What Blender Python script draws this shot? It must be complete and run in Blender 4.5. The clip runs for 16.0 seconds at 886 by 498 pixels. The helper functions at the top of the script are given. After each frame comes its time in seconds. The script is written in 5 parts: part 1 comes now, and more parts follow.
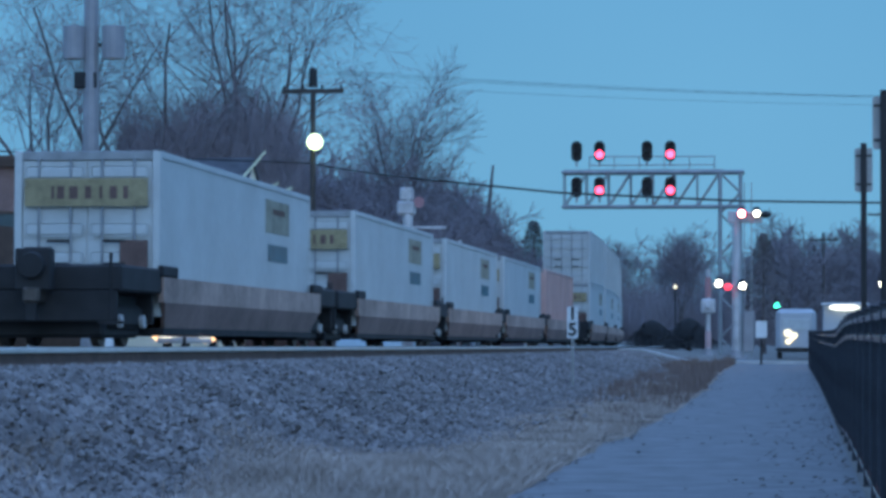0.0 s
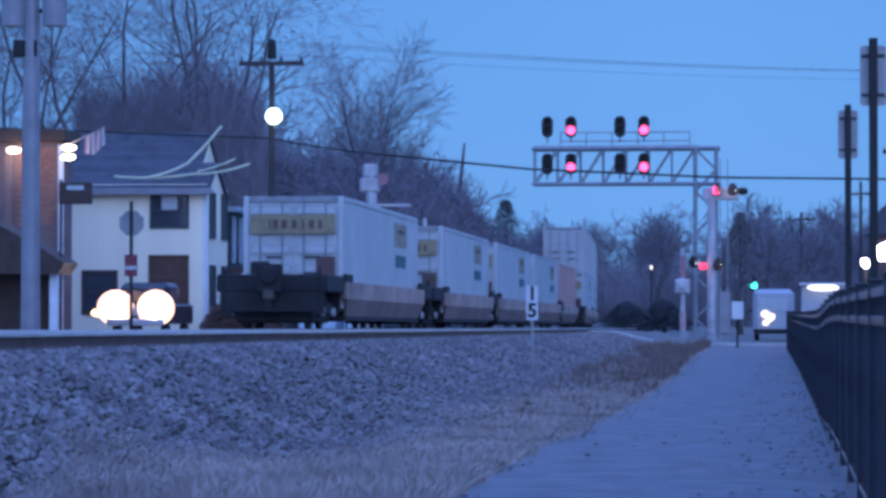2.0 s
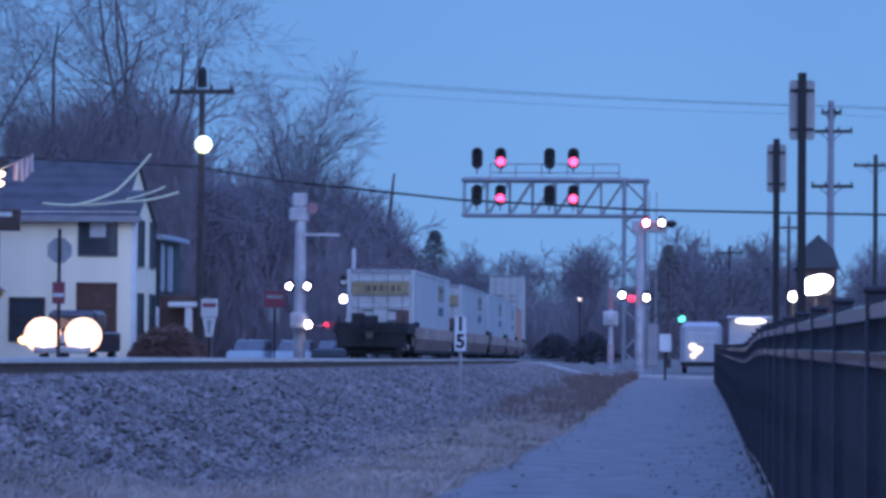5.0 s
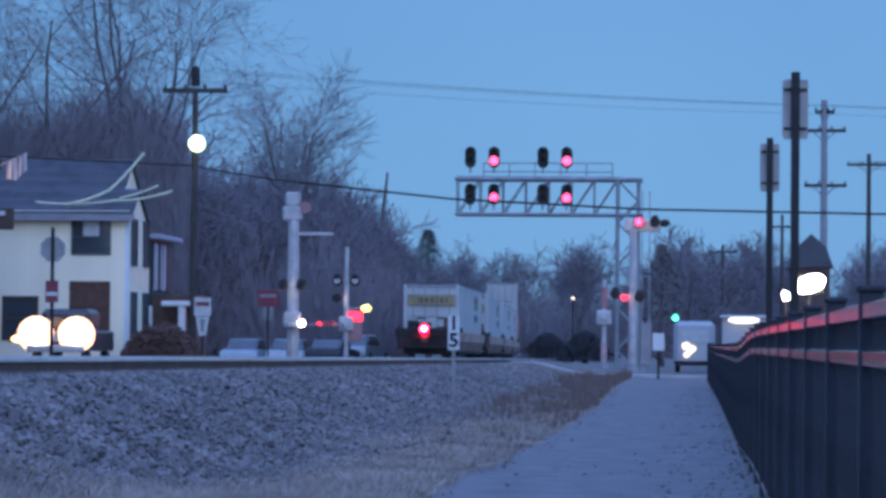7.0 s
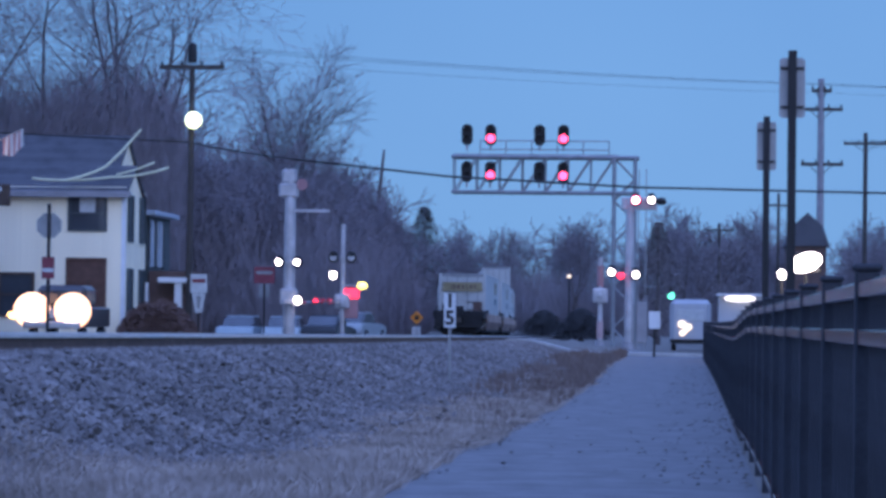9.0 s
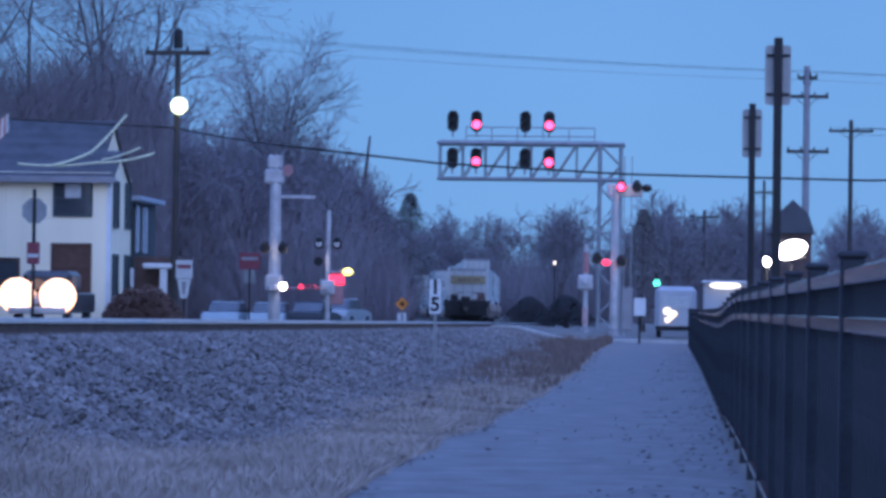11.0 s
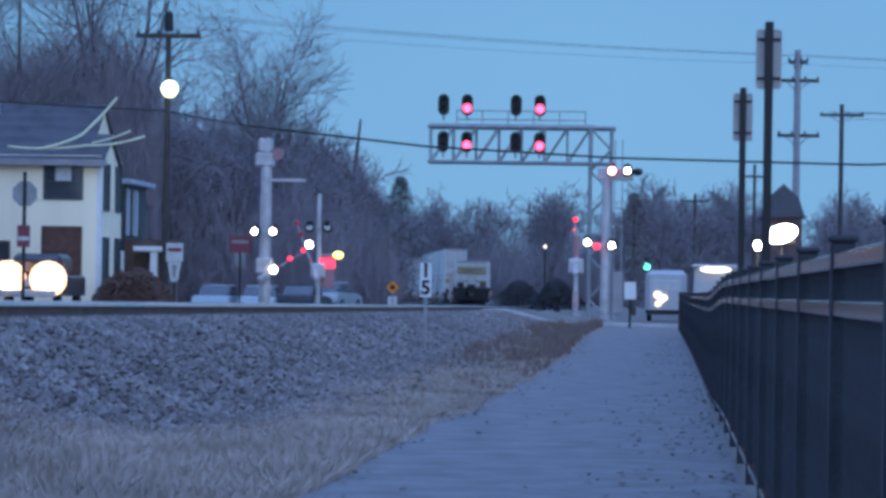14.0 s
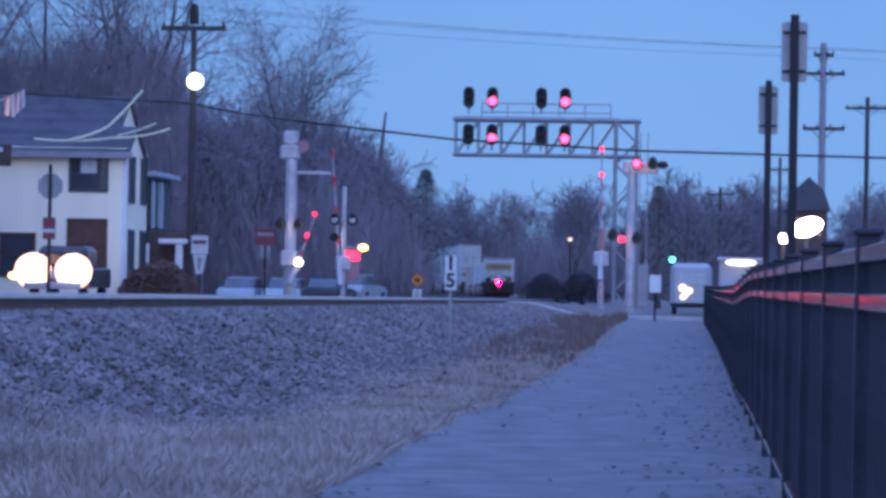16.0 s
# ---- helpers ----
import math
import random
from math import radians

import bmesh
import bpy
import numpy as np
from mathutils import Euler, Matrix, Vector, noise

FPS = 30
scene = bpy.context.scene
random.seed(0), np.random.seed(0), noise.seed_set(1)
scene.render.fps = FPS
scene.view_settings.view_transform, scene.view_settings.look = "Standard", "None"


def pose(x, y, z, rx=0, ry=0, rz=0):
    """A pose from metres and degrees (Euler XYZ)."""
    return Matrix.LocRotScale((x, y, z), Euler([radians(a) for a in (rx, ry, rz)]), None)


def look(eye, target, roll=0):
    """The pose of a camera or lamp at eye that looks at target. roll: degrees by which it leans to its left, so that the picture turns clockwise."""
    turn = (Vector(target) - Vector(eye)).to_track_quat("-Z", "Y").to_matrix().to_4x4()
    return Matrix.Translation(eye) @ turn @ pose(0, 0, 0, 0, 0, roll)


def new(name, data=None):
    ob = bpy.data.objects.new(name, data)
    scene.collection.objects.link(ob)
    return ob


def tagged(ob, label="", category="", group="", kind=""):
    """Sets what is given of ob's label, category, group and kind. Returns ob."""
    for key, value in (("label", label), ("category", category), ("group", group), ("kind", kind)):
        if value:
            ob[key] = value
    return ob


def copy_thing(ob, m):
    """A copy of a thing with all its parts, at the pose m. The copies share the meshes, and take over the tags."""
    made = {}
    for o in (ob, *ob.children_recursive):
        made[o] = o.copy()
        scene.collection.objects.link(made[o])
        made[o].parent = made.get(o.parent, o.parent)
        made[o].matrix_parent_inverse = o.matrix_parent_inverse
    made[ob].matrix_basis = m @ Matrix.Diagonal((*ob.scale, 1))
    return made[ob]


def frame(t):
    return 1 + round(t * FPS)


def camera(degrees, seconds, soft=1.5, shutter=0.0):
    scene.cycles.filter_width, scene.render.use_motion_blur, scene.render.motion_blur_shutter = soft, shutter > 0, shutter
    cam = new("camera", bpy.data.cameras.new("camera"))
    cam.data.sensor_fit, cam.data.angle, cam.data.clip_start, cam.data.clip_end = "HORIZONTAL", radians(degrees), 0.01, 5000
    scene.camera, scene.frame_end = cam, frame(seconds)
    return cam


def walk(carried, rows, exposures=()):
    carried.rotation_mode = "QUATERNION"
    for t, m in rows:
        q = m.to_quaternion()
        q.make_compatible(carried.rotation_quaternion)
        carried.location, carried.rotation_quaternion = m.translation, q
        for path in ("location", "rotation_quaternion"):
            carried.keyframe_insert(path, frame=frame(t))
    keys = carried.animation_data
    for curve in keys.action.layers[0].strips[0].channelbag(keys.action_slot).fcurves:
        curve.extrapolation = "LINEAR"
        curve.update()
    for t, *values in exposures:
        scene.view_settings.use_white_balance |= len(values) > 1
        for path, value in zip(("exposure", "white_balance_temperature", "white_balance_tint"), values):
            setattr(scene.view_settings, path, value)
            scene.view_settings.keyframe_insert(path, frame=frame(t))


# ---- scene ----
FOV = 16.83
EYE = Vector((0.0, 0.0, 1.22))
# seconds, turn to the right, tilt upward, lean, metres that the eye stands back
LOOKS = [
    (0, -6.7294, 1.6010, 0.105), (0.25, -6.7580, 1.4732, 0.082), (0.5, -6.7866, 1.3455, 0.058), (1, -6.7031, 0.4663, -0.001), (1.5, -6.4814, 0.5470, -0.050),
    (2, -6.3052, 1.2477, 0.020), (2.5, -5.3164, 1.5476, -0.026), (3, -4.9404, 1.6030, -0.082), (3.5, -4.7887, 1.6211, -0.000), (4, -4.8904, 1.6572, 0.464),
    (4.5, -4.9599, 1.8351, 0.505), (7, -4.8202, 1.8172, 0.532), (7.5, -4.8116, 1.6928, 0.554), (8, -4.7499, 1.4969, 0.576), (8.5, -4.7088, 1.4626, 0.645),
    (9, -4.7458, 1.3877, 0.711), (11.5, -4.4118, 1.0580, 0.862), (12, -4.3933, 0.9697, 0.867), (12.5, -4.3641, 0.9079, 0.889), (13, -4.2808, 0.9100, 0.913),
    (13.5, -4.2146, 0.9476, 0.870), (14, -4.2788, 0.8178, 0.923), (14.5, -4.3954, 0.8231, 0.997), (15, -4.5272, 0.8225, 0.993), (15.5, -4.6567, 0.7549, 1.019),
    (16, -4.7545, 0.6712, 1.005),
]


def eye_pose(turn, tilt, lean, back=0.0):
    return pose(EYE.x, EYE.y - back, EYE.z, 90 + tilt, 0, -turn) @ pose(0, 0, 0, 0, 0, lean)


cam = camera(FOV, 16.0, soft=3.4, shutter=0.0)
BACK = {0: 4.6, 0.25: 2.3, 0.5: 0.7, 1: 0.0}
# seconds, stops, kelvin, tint
EXPOSE = [
    (0, 0.24, 6180, 3.5), (0.5, 0.35, 6180, 3.5), (1, 0.42, 6050, 10.5), (1.5, 0.33, 5200, 40), (2, 0.18, 5320, 32.4),
    (2.5, 0.12, 5570, 28.3), (3, 0.11, 5520, 31), (3.5, 0.19, 6100, 14.5), (4, 0.22, 6070, 26.4), (4.5, 0.17, 5720, 36),
    (7, 0.21, 6050, 24), (7.5, 0.20, 5820, 27), (8, 0.29, 6550, 12.5), (8.5, 0.34, 6500, 12.5), (9, 0.23, 6000, 32),
    (11.5, 0.23, 5770, 30.3), (12, 0.40, 6550, 16.5), (12.5, 0.44, 6650, 14.5), (13, 0.39, 6600, 14.5), (13.5, 0.39, 6600, 14.5),
    (14, 0.35, 6350, 18.4), (14.5, 0.24, 5620, 34.3), (15, 0.24, 5770, 34.3), (15.5, 0.24, 5820, 34.3), (16, 0.31, 5920, 38.3),
]
walk(cam, [(r[0], eye_pose(r[1], r[2], r[3], BACK.get(r[0], 0.0))) for r in LOOKS], exposures=EXPOSE)

# ---- dusk sky ----
world = bpy.data.worlds.new("dusk")
scene.world = world
world.use_nodes = True
wn, wl = world.node_tree.nodes, world.node_tree.links
wn.clear()
w_out = wn.new("ShaderNodeOutputWorld")
w_bg = wn.new("ShaderNodeBackground")
w_co = wn.new("ShaderNodeTexCoord")
w_sep = wn.new("ShaderNodeSeparateXYZ")
w_ramp = wn.new("ShaderNodeValToRGB")
w_noise = wn.new("ShaderNodeTexNoise")
w_mix = wn.new("ShaderNodeMixRGB")
w_ramp.color_ramp.elements[0].position = 0.0
w_ramp.color_ramp.elements[0].color = (0.155, 0.356, 0.548, 1)
w_ramp.color_ramp.elements[1].position = 1.0
w_ramp.color_ramp.elements[1].color = (0.41, 0.735, 1.57, 1)
e = w_ramp.color_ramp.elements.new(0.12)
e.color = (0.132, 0.328, 0.545, 1)
e = w_ramp.color_ramp.elements.new(0.35)
e.color = (0.24, 0.475, 0.96, 1)
w_noise.inputs["Scale"].default_value = 5.0
w_noise.inputs["Detail"].default_value = 4.0
w_mix.blend_type = "SOFT_LIGHT"
w_mix.inputs[0].default_value = 0.16
wl.new(w_co.outputs["Generated"], w_sep.inputs[0])
wl.new(w_co.outputs["Generated"], w_noise.inputs["Vector"])
wl.new(w_sep.outputs["Z"], w_ramp.inputs[0])
wl.new(w_ramp.outputs[0], w_mix.inputs[1])
wl.new(w_noise.outputs["Fac"], w_mix.inputs[2])
wl.new(w_mix.outputs[0], w_bg.inputs[0])
w_bg.inputs[1].default_value = 1.0
wl.new(w_bg.outputs[0], w_out.inputs[0])
glow_data = bpy.data.lights.new("western_glow", "SUN")
glow_data.energy, glow_data.angle, glow_data.color = 0.85, radians(50), (0.62, 0.78, 1.0)
glow = new("western_glow", glow_data)
glow.matrix_world = look((25, -90, 26), (-10, 60, 0))


# ---- materials ----
def mat(name, col, rough=0.7, metal=0.0, var=0.25, scale=3.0, fine=40.0, bump=0.15, dist=0.01, col2=None, emit=None, spec=0.4, per_object=0.0):
    """A surface with stains (scale), grain (fine) and relief; scales are per metre."""
    m = bpy.data.materials.new(name)
    m.use_nodes = True
    n, l = m.node_tree.nodes, m.node_tree.links
    b = n["Principled BSDF"]
    b.inputs["Roughness"].default_value, b.inputs["Metallic"].default_value = rough, metal
    b.inputs["Specular IOR Level"].default_value = spec
    if emit:
        b.inputs["Base Color"].default_value = (*col, 1)
        b.inputs["Emission Color"].default_value = (*emit[:3], 1)
        b.inputs["Emission Strength"].default_value = emit[3]
        return m
    co = n.new("ShaderNodeTexCoord")
    big, small = n.new("ShaderNodeTexNoise"), n.new("ShaderNodeTexNoise")
    big.inputs["Scale"].default_value, big.inputs["Detail"].default_value = scale, 5
    small.inputs["Scale"].default_value, small.inputs["Detail"].default_value = fine, 3
    add = n.new("ShaderNodeMath")
    add.operation = "ADD"
    l.new(co.outputs["Object"], big.inputs["Vector"])
    l.new(co.outputs["Object"], small.inputs["Vector"])
    half = n.new("ShaderNodeMath")
    half.operation = "MULTIPLY"
    half.inputs[1].default_value = 0.45
    l.new(small.outputs["Fac"], half.inputs[0])
    l.new(big.outputs["Fac"], add.inputs[0])
    l.new(half.outputs[0], add.inputs[1])
    last = add.outputs[0]
    if per_object:
        info, mul, add2 = n.new("ShaderNodeObjectInfo"), n.new("ShaderNodeMath"), n.new("ShaderNodeMath")
        mul.operation, add2.operation = "MULTIPLY", "ADD"
        mul.inputs[1].default_value = per_object
        l.new(info.outputs["Random"], mul.inputs[0])
        l.new(mul.outputs[0], add2.inputs[0])
        l.new(last, add2.inputs[1])
        last = add2.outputs[0]
    ramp = n.new("ShaderNodeValToRGB")
    lo = [c * (1 - var) for c in col]
    hi = list(col2) if col2 else [min(1, c * (1 + var)) for c in col]
    ramp.color_ramp.elements[0].position, ramp.color_ramp.elements[0].color = 0.45, (*lo, 1)
    ramp.color_ramp.elements[1].position, ramp.color_ramp.elements[1].color = 1.0, (*hi, 1)
    l.new(last, ramp.inputs[0])
    l.new(ramp.outputs[0], b.inputs["Base Color"])
    if bump:
        bp = n.new("ShaderNodeBump")
        bp.inputs["Strength"].default_value, bp.inputs["Distance"].default_value = bump, dist
        l.new(small.outputs["Fac"], bp.inputs["Height"])
        l.new(bp.outputs[0], b.inputs["Normal"])
    return m


def island_mat(name, cols, rough=0.9, patch=0.0):
    """A surface whose loose pieces each take one colour of the row."""
    m = bpy.data.materials.new(name)
    m.use_nodes = True
    n, l = m.node_tree.nodes, m.node_tree.links
    b = n["Principled BSDF"]
    b.inputs["Roughness"].default_value = rough
    geo, ramp = n.new("ShaderNodeNewGeometry"), n.new("ShaderNodeValToRGB")
    el = ramp.color_ramp.elements
    while len(el) < len(cols):
        el.new(0.5)
    for i, c in enumerate(cols):
        el[i].position, el[i].color = i / (len(cols) - 1), (*c, 1)
    l.new(geo.outputs["Random Per Island"], ramp.inputs[0])
    last = ramp.outputs[0]
    if patch:
        co, no, mp, mul = n.new("ShaderNodeTexCoord"), n.new("ShaderNodeTexNoise"), n.new("ShaderNodeMapRange"), n.new("ShaderNodeMixRGB")
        no.inputs["Scale"].default_value, no.inputs["Detail"].default_value = 0.9, 6
        mp.inputs["From Min"].default_value, mp.inputs["From Max"].default_value = 0.35, 0.65
        mp.inputs["To Min"].default_value, mp.inputs["To Max"].default_value = 1 - patch, 1 + patch
        mul.blend_type, mul.inputs[0].default_value = "MULTIPLY", 1.0
        l.new(co.outputs["Object"], no.inputs["Vector"])
        l.new(no.outputs["Fac"], mp.inputs["Value"])
        l.new(last, mul.inputs[1])
        l.new(mp.outputs[0], mul.inputs[2])
        last = mul.outputs[0]
    l.new(last, b.inputs["Base Color"])
    return m


M = {
    "ground": mat("dry_ground", (0.15, 0.14, 0.125), 0.95, scale=0.4, fine=9, bump=0.5, dist=0.05, var=0.4),
    "path": mat("worn_asphalt_path", (0.145, 0.141, 0.142), 0.94, scale=2.3, fine=16, bump=0.05, dist=0.006, var=0.26, col2=(0.195, 0.192, 0.195)),
    "kerb": mat("pale_concrete", (0.38, 0.38, 0.37), 0.85, scale=2, fine=25, var=0.25),
    "leaf": island_mat("dead_leaves", [(0.03, 0.025, 0.02), (0.08, 0.055, 0.04), (0.05, 0.04, 0.035)]),
    "road": mat("asphalt", (0.10, 0.10, 0.105), 0.85, scale=0.5, fine=30, var=0.3),
    "ballast_bed": mat("ballast_bed", (0.12, 0.105, 0.10), 0.95, scale=1.2, fine=18, bump=0.9, dist=0.05, var=0.5),
    "stones": island_mat("ballast_stones", [(0.080, 0.070, 0.068), (0.15, 0.133, 0.129), (0.178, 0.161, 0.157), (0.235, 0.216, 0.211), (0.112, 0.097, 0.094)], patch=0.22),
    "grass": island_mat("dry_grass", [(0.26, 0.212, 0.182), (0.36, 0.305, 0.268), (0.30, 0.245, 0.212), (0.44, 0.385, 0.345)], patch=0.22),
    "weeds": island_mat("dead_weeds", [(0.12, 0.088, 0.078), (0.19, 0.14, 0.122), (0.15, 0.11, 0.095)]),
    "steel_rail": mat("rail_steel", (0.62, 0.62, 0.63), 0.38, 0.85, var=0.2, scale=2),
    "rail_rust": mat("rail_rust", (0.09, 0.055, 0.04), 0.85, scale=4, var=0.4),
    "tie": mat("creosote_tie", (0.055, 0.045, 0.038), 0.9, scale=2, fine=20, var=0.4, per_object=0.3),
    "fence_black": mat("black_fence_paint", (0.040, 0.043, 0.052), 0.7, scale=2, fine=60, var=0.4, spec=0.2),
    # Red-brown of the rail's reflections is put into its base colour.
    "fence_rail": mat("rail_red_reflection", (0.115, 0.05, 0.044), 0.12, scale=3, fine=30, var=0.35, bump=0.02, dist=0.002, spec=0.35),
    "white_box": mat("white_container_paint", (0.45, 0.47, 0.465), 0.5, scale=0.6, fine=6, var=0.13, bump=0.1),
    "red_box": mat("red_container_paint", (0.50, 0.315, 0.28), 0.55, scale=0.6, fine=6, var=0.2),
    "yellow": mat("faded_yellow_decal", (0.265, 0.22, 0.125), 0.7, scale=2, fine=10, var=0.4),
    "decal_dark": mat("dark_teal_decal", (0.03, 0.10, 0.13), 0.5, scale=3, var=0.4),
    "galv": mat("galvanised_bar", (0.42, 0.43, 0.44), 0.45, 0.5, scale=3, var=0.25),
    # Top sill takes the paler tone, the lower side wall the darker.
    "well_top": mat("tan_top_sill", (0.36, 0.255, 0.21), 0.75, scale=0.9, fine=8, var=0.45),
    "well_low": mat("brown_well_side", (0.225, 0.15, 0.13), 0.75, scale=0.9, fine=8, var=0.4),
    "under": mat("black_underframe", (0.02, 0.02, 0.022), 0.8, scale=2, var=0.5),
    "wheel": mat("wheel_steel", (0.10, 0.085, 0.075), 0.6, 0.6, scale=6, var=0.4),
    "journal": mat("pale_bearing_cap", (0.5, 0.5, 0.5), 0.5, scale=6, var=0.3),
    # Cream paint, yellowed further for lamplight that does not reach the wall.
    "siding": mat("lamp_warmed_cream_siding", (0.91, 0.81, 0.60), 0.6, scale=0.8, fine=12, var=0.1, bump=0.2),
    "trim_white": mat("white_trim", (0.72, 0.73, 0.74), 0.55, scale=2, var=0.12),
    "shingle": mat("dark_shingles", (0.065, 0.066, 0.075), 0.9, scale=1.5, fine=14, var=0.4, bump=0.6, dist=0.03, per_object=0.3),
    "shutter": mat("dark_green_shutter", (0.045, 0.06, 0.064), 0.6, scale=4, var=0.3),
    "brown_board": mat("brown_boarded_window", (0.11, 0.055, 0.04), 0.7, scale=4, var=0.3),
    "glass": mat("dim_window_glass", (0.05, 0.06, 0.07), 0.08, scale=1, var=0.3, spec=0.9, bump=0),
    "curtain": mat("pale_curtain", (0.5, 0.52, 0.52), 0.9, scale=5, var=0.15),
    "brick": mat("red_brick", (0.24, 0.12, 0.09), 0.88, scale=1.2, fine=12, var=0.35, bump=0.4, per_object=0.45),
    "mortar": mat("mortar", (0.28, 0.26, 0.24), 0.95, scale=3, var=0.2),
    "awning": mat("maroon_awning", (0.10, 0.035, 0.035), 0.75, scale=2, var=0.3),
    "dark_wood": mat("dark_wood", (0.07, 0.045, 0.035), 0.75, scale=3, var=0.35),
    "pole_wood": mat("weathered_pole", (0.06, 0.053, 0.05), 0.9, scale=2, fine=25, var=0.35),
    "pole_grey": mat("grey_pole", (0.27, 0.265, 0.28), 0.6, 0.2, scale=2, var=0.2),
    "signal_steel": mat("galvanised_steel", (0.27, 0.285, 0.30), 0.5, 0.4, scale=2, var=0.25),
    "signal_white": mat("aluminium_paint", (0.46, 0.45, 0.46), 0.5, 0.2, scale=2, var=0.3),
    "black": mat("black_signal_paint", (0.012, 0.012, 0.014), 0.6, scale=3, var=0.4),
    "sign_back": mat("bare_aluminium_sign", (0.24, 0.25, 0.26), 0.45, 0.5, scale=3, var=0.2),
    "sign_white": mat("white_sign_face", (0.60, 0.62, 0.63), 0.5, scale=4, var=0.1),
    "sign_dull": mat("faded_dark_red_sign", (0.20, 0.04, 0.055), 0.6, scale=4, var=0.2),
    "sign_orange": mat("orange_sign_face", (0.75, 0.25, 0.03), 0.5, scale=4, var=0.15),
    "stripe_red": mat("red_gate_tape", (0.62, 0.04, 0.06), 0.4, scale=4, var=0.15),
    "bark": mat("grey_bark", (0.12, 0.103, 0.106), 0.95, scale=1.5, fine=18, bump=0.6, dist=0.03, var=0.4),
    "twig": mat("bare_twigs", (0.21, 0.18, 0.19), 0.95, scale=0.5, fine=6, var=0.3, bump=0),
    # Far wood and thicket carry the dusk haze in their base colour.
    "far_twig": mat("hazed_far_wood", (0.19, 0.17, 0.187), 0.95, scale=0.1, fine=2, var=0.22, bump=0),
    "thicket": mat("hazed_thicket_wood", (0.235, 0.205, 0.225), 0.95, scale=0.1, fine=2, var=0.2, bump=0),
    "lock_bar": mat("grimy_lock_bar", (0.27, 0.28, 0.29), 0.6, 0.3, scale=3, var=0.3),
    "needle": island_mat("dark_needles", [(0.095, 0.095, 0.096), (0.115, 0.12, 0.116), (0.135, 0.13, 0.13)]),
    "bush": island_mat("dark_bush_needles", [(0.035, 0.036, 0.04), (0.05, 0.05, 0.052), (0.062, 0.058, 0.06)]),
    "brown_leaf": island_mat("dull_brown_leaves", [(0.15, 0.125, 0.12), (0.20, 0.165, 0.155), (0.23, 0.195, 0.185)]),
    "hedge": island_mat("brown_hedge", [(0.11, 0.065, 0.06), (0.17, 0.105, 0.09), (0.14, 0.085, 0.07)]),
    "cable": mat("black_cable", (0.015, 0.016, 0.018), 0.6, scale=3, var=0.2),
    "pale_wire": mat("lamplit_wire_tint", (0.65, 0.66, 0.45), 0.5, scale=3, var=0.2),
    "tyre": mat("tyre_rubber", (0.018, 0.018, 0.02), 0.9, scale=6, var=0.3),
    "car_blue": mat("pale_blue_car_paint", (0.38, 0.46, 0.50), 0.3, 0.2, scale=1, var=0.1, spec=0.7),
    "car_silver": mat("silver_car_paint", (0.40, 0.43, 0.46), 0.3, 0.4, scale=1, var=0.1, spec=0.7),
    "car_dark": mat("dark_car_paint", (0.03, 0.033, 0.04), 0.3, 0.2, scale=1, var=0.1, spec=0.7),
    "car_white": mat("white_van_paint", (0.40, 0.42, 0.45), 0.35, 0.0, scale=1, var=0.1, spec=0.6),
    "flag_and_glow_red": mat("faded_red_flag_and_glow", (0.36, 0.19, 0.20), 0.8, scale=2, var=0.2),
    "red_on": mat("red_signal_light", (0.4, 0.02, 0.03), emit=(1.0, 0.055, 0.13, 6.0)),
    "red_soft": mat("red_lamp_lit", (0.4, 0.02, 0.03), emit=(1.0, 0.03, 0.06, 3.0)),
    "eot_on": mat("red_marker_halo_lens", (0.4, 0.02, 0.03), emit=(1.0, 0.03, 0.08, 2.2)),
    "eot_core": mat("red_marker_bulb", (0.9, 0.5, 0.5), emit=(1.0, 0.004, 0.007, 1100.0)),
    "head_halo": mat("headlamp_halo", (0.8, 0.6, 0.4), emit=(1.0, 0.55, 0.25, 2.2)),
    "white_on": mat("white_crossing_lamp", (0.8, 0.8, 0.8), emit=(1.0, 0.90, 0.72, 9.0)),
    "head_on": mat("headlamp_lit", (0.9, 0.9, 0.9), emit=(1.0, 0.84, 0.60, 20.0)),
    "street_on": mat("street_lamp_lit", (0.9, 0.9, 0.9), emit=(0.86, 1.0, 0.42, 2.4)),
    "flood_on": mat("flood_lamp_lit", (0.9, 0.9, 0.9), emit=(1.0, 0.92, 0.68, 9.0)),
    "amber_on": mat("amber_lamp_lit", (0.9, 0.6, 0.2), emit=(1.0, 0.55, 0.15, 5.0)),
    "warm_on": mat("warm_wall_lamp_lit", (0.9, 0.8, 0.5), emit=(1.0, 0.80, 0.42, 6.0)),
    "yellow_on": mat("yellow_lamp_lit", (0.9, 0.9, 0.3), emit=(1.0, 0.85, 0.12, 3.0)),
    "green_on": mat("green_traffic_light", (0.1, 0.8, 0.5), emit=(0.10, 1.0, 0.55, 4.0)),
    "van_glow": mat("warm_van_lamp", (0.8, 0.7, 0.5), emit=(1.0, 0.82, 0.52, 1.3)),
    "side_decal": mat("washed_out_side_decal", (0.27, 0.25, 0.185), 0.7, scale=2, fine=8, var=0.4),
    "pale_pink": mat("red_glow_sleeve", (0.48, 0.33, 0.33), 0.6, scale=3, var=0.2),
    "pale_blue": mat("pale_blue_trim", (0.34, 0.39, 0.44), 0.6, scale=3, var=0.15),
    "porch_brown": mat("brown_porch_boards", (0.12, 0.075, 0.065), 0.8, scale=2, fine=14, var=0.35),
    "purple_brick": mat("brownish_purple_brick", (0.20, 0.135, 0.125), 0.9, scale=1.2, fine=10, var=0.3, bump=0.4),
    "lit_panel": mat("lit_canopy_edge", (0.8, 0.8, 0.75), emit=(1.0, 0.95, 0.80, 1.6)),
}


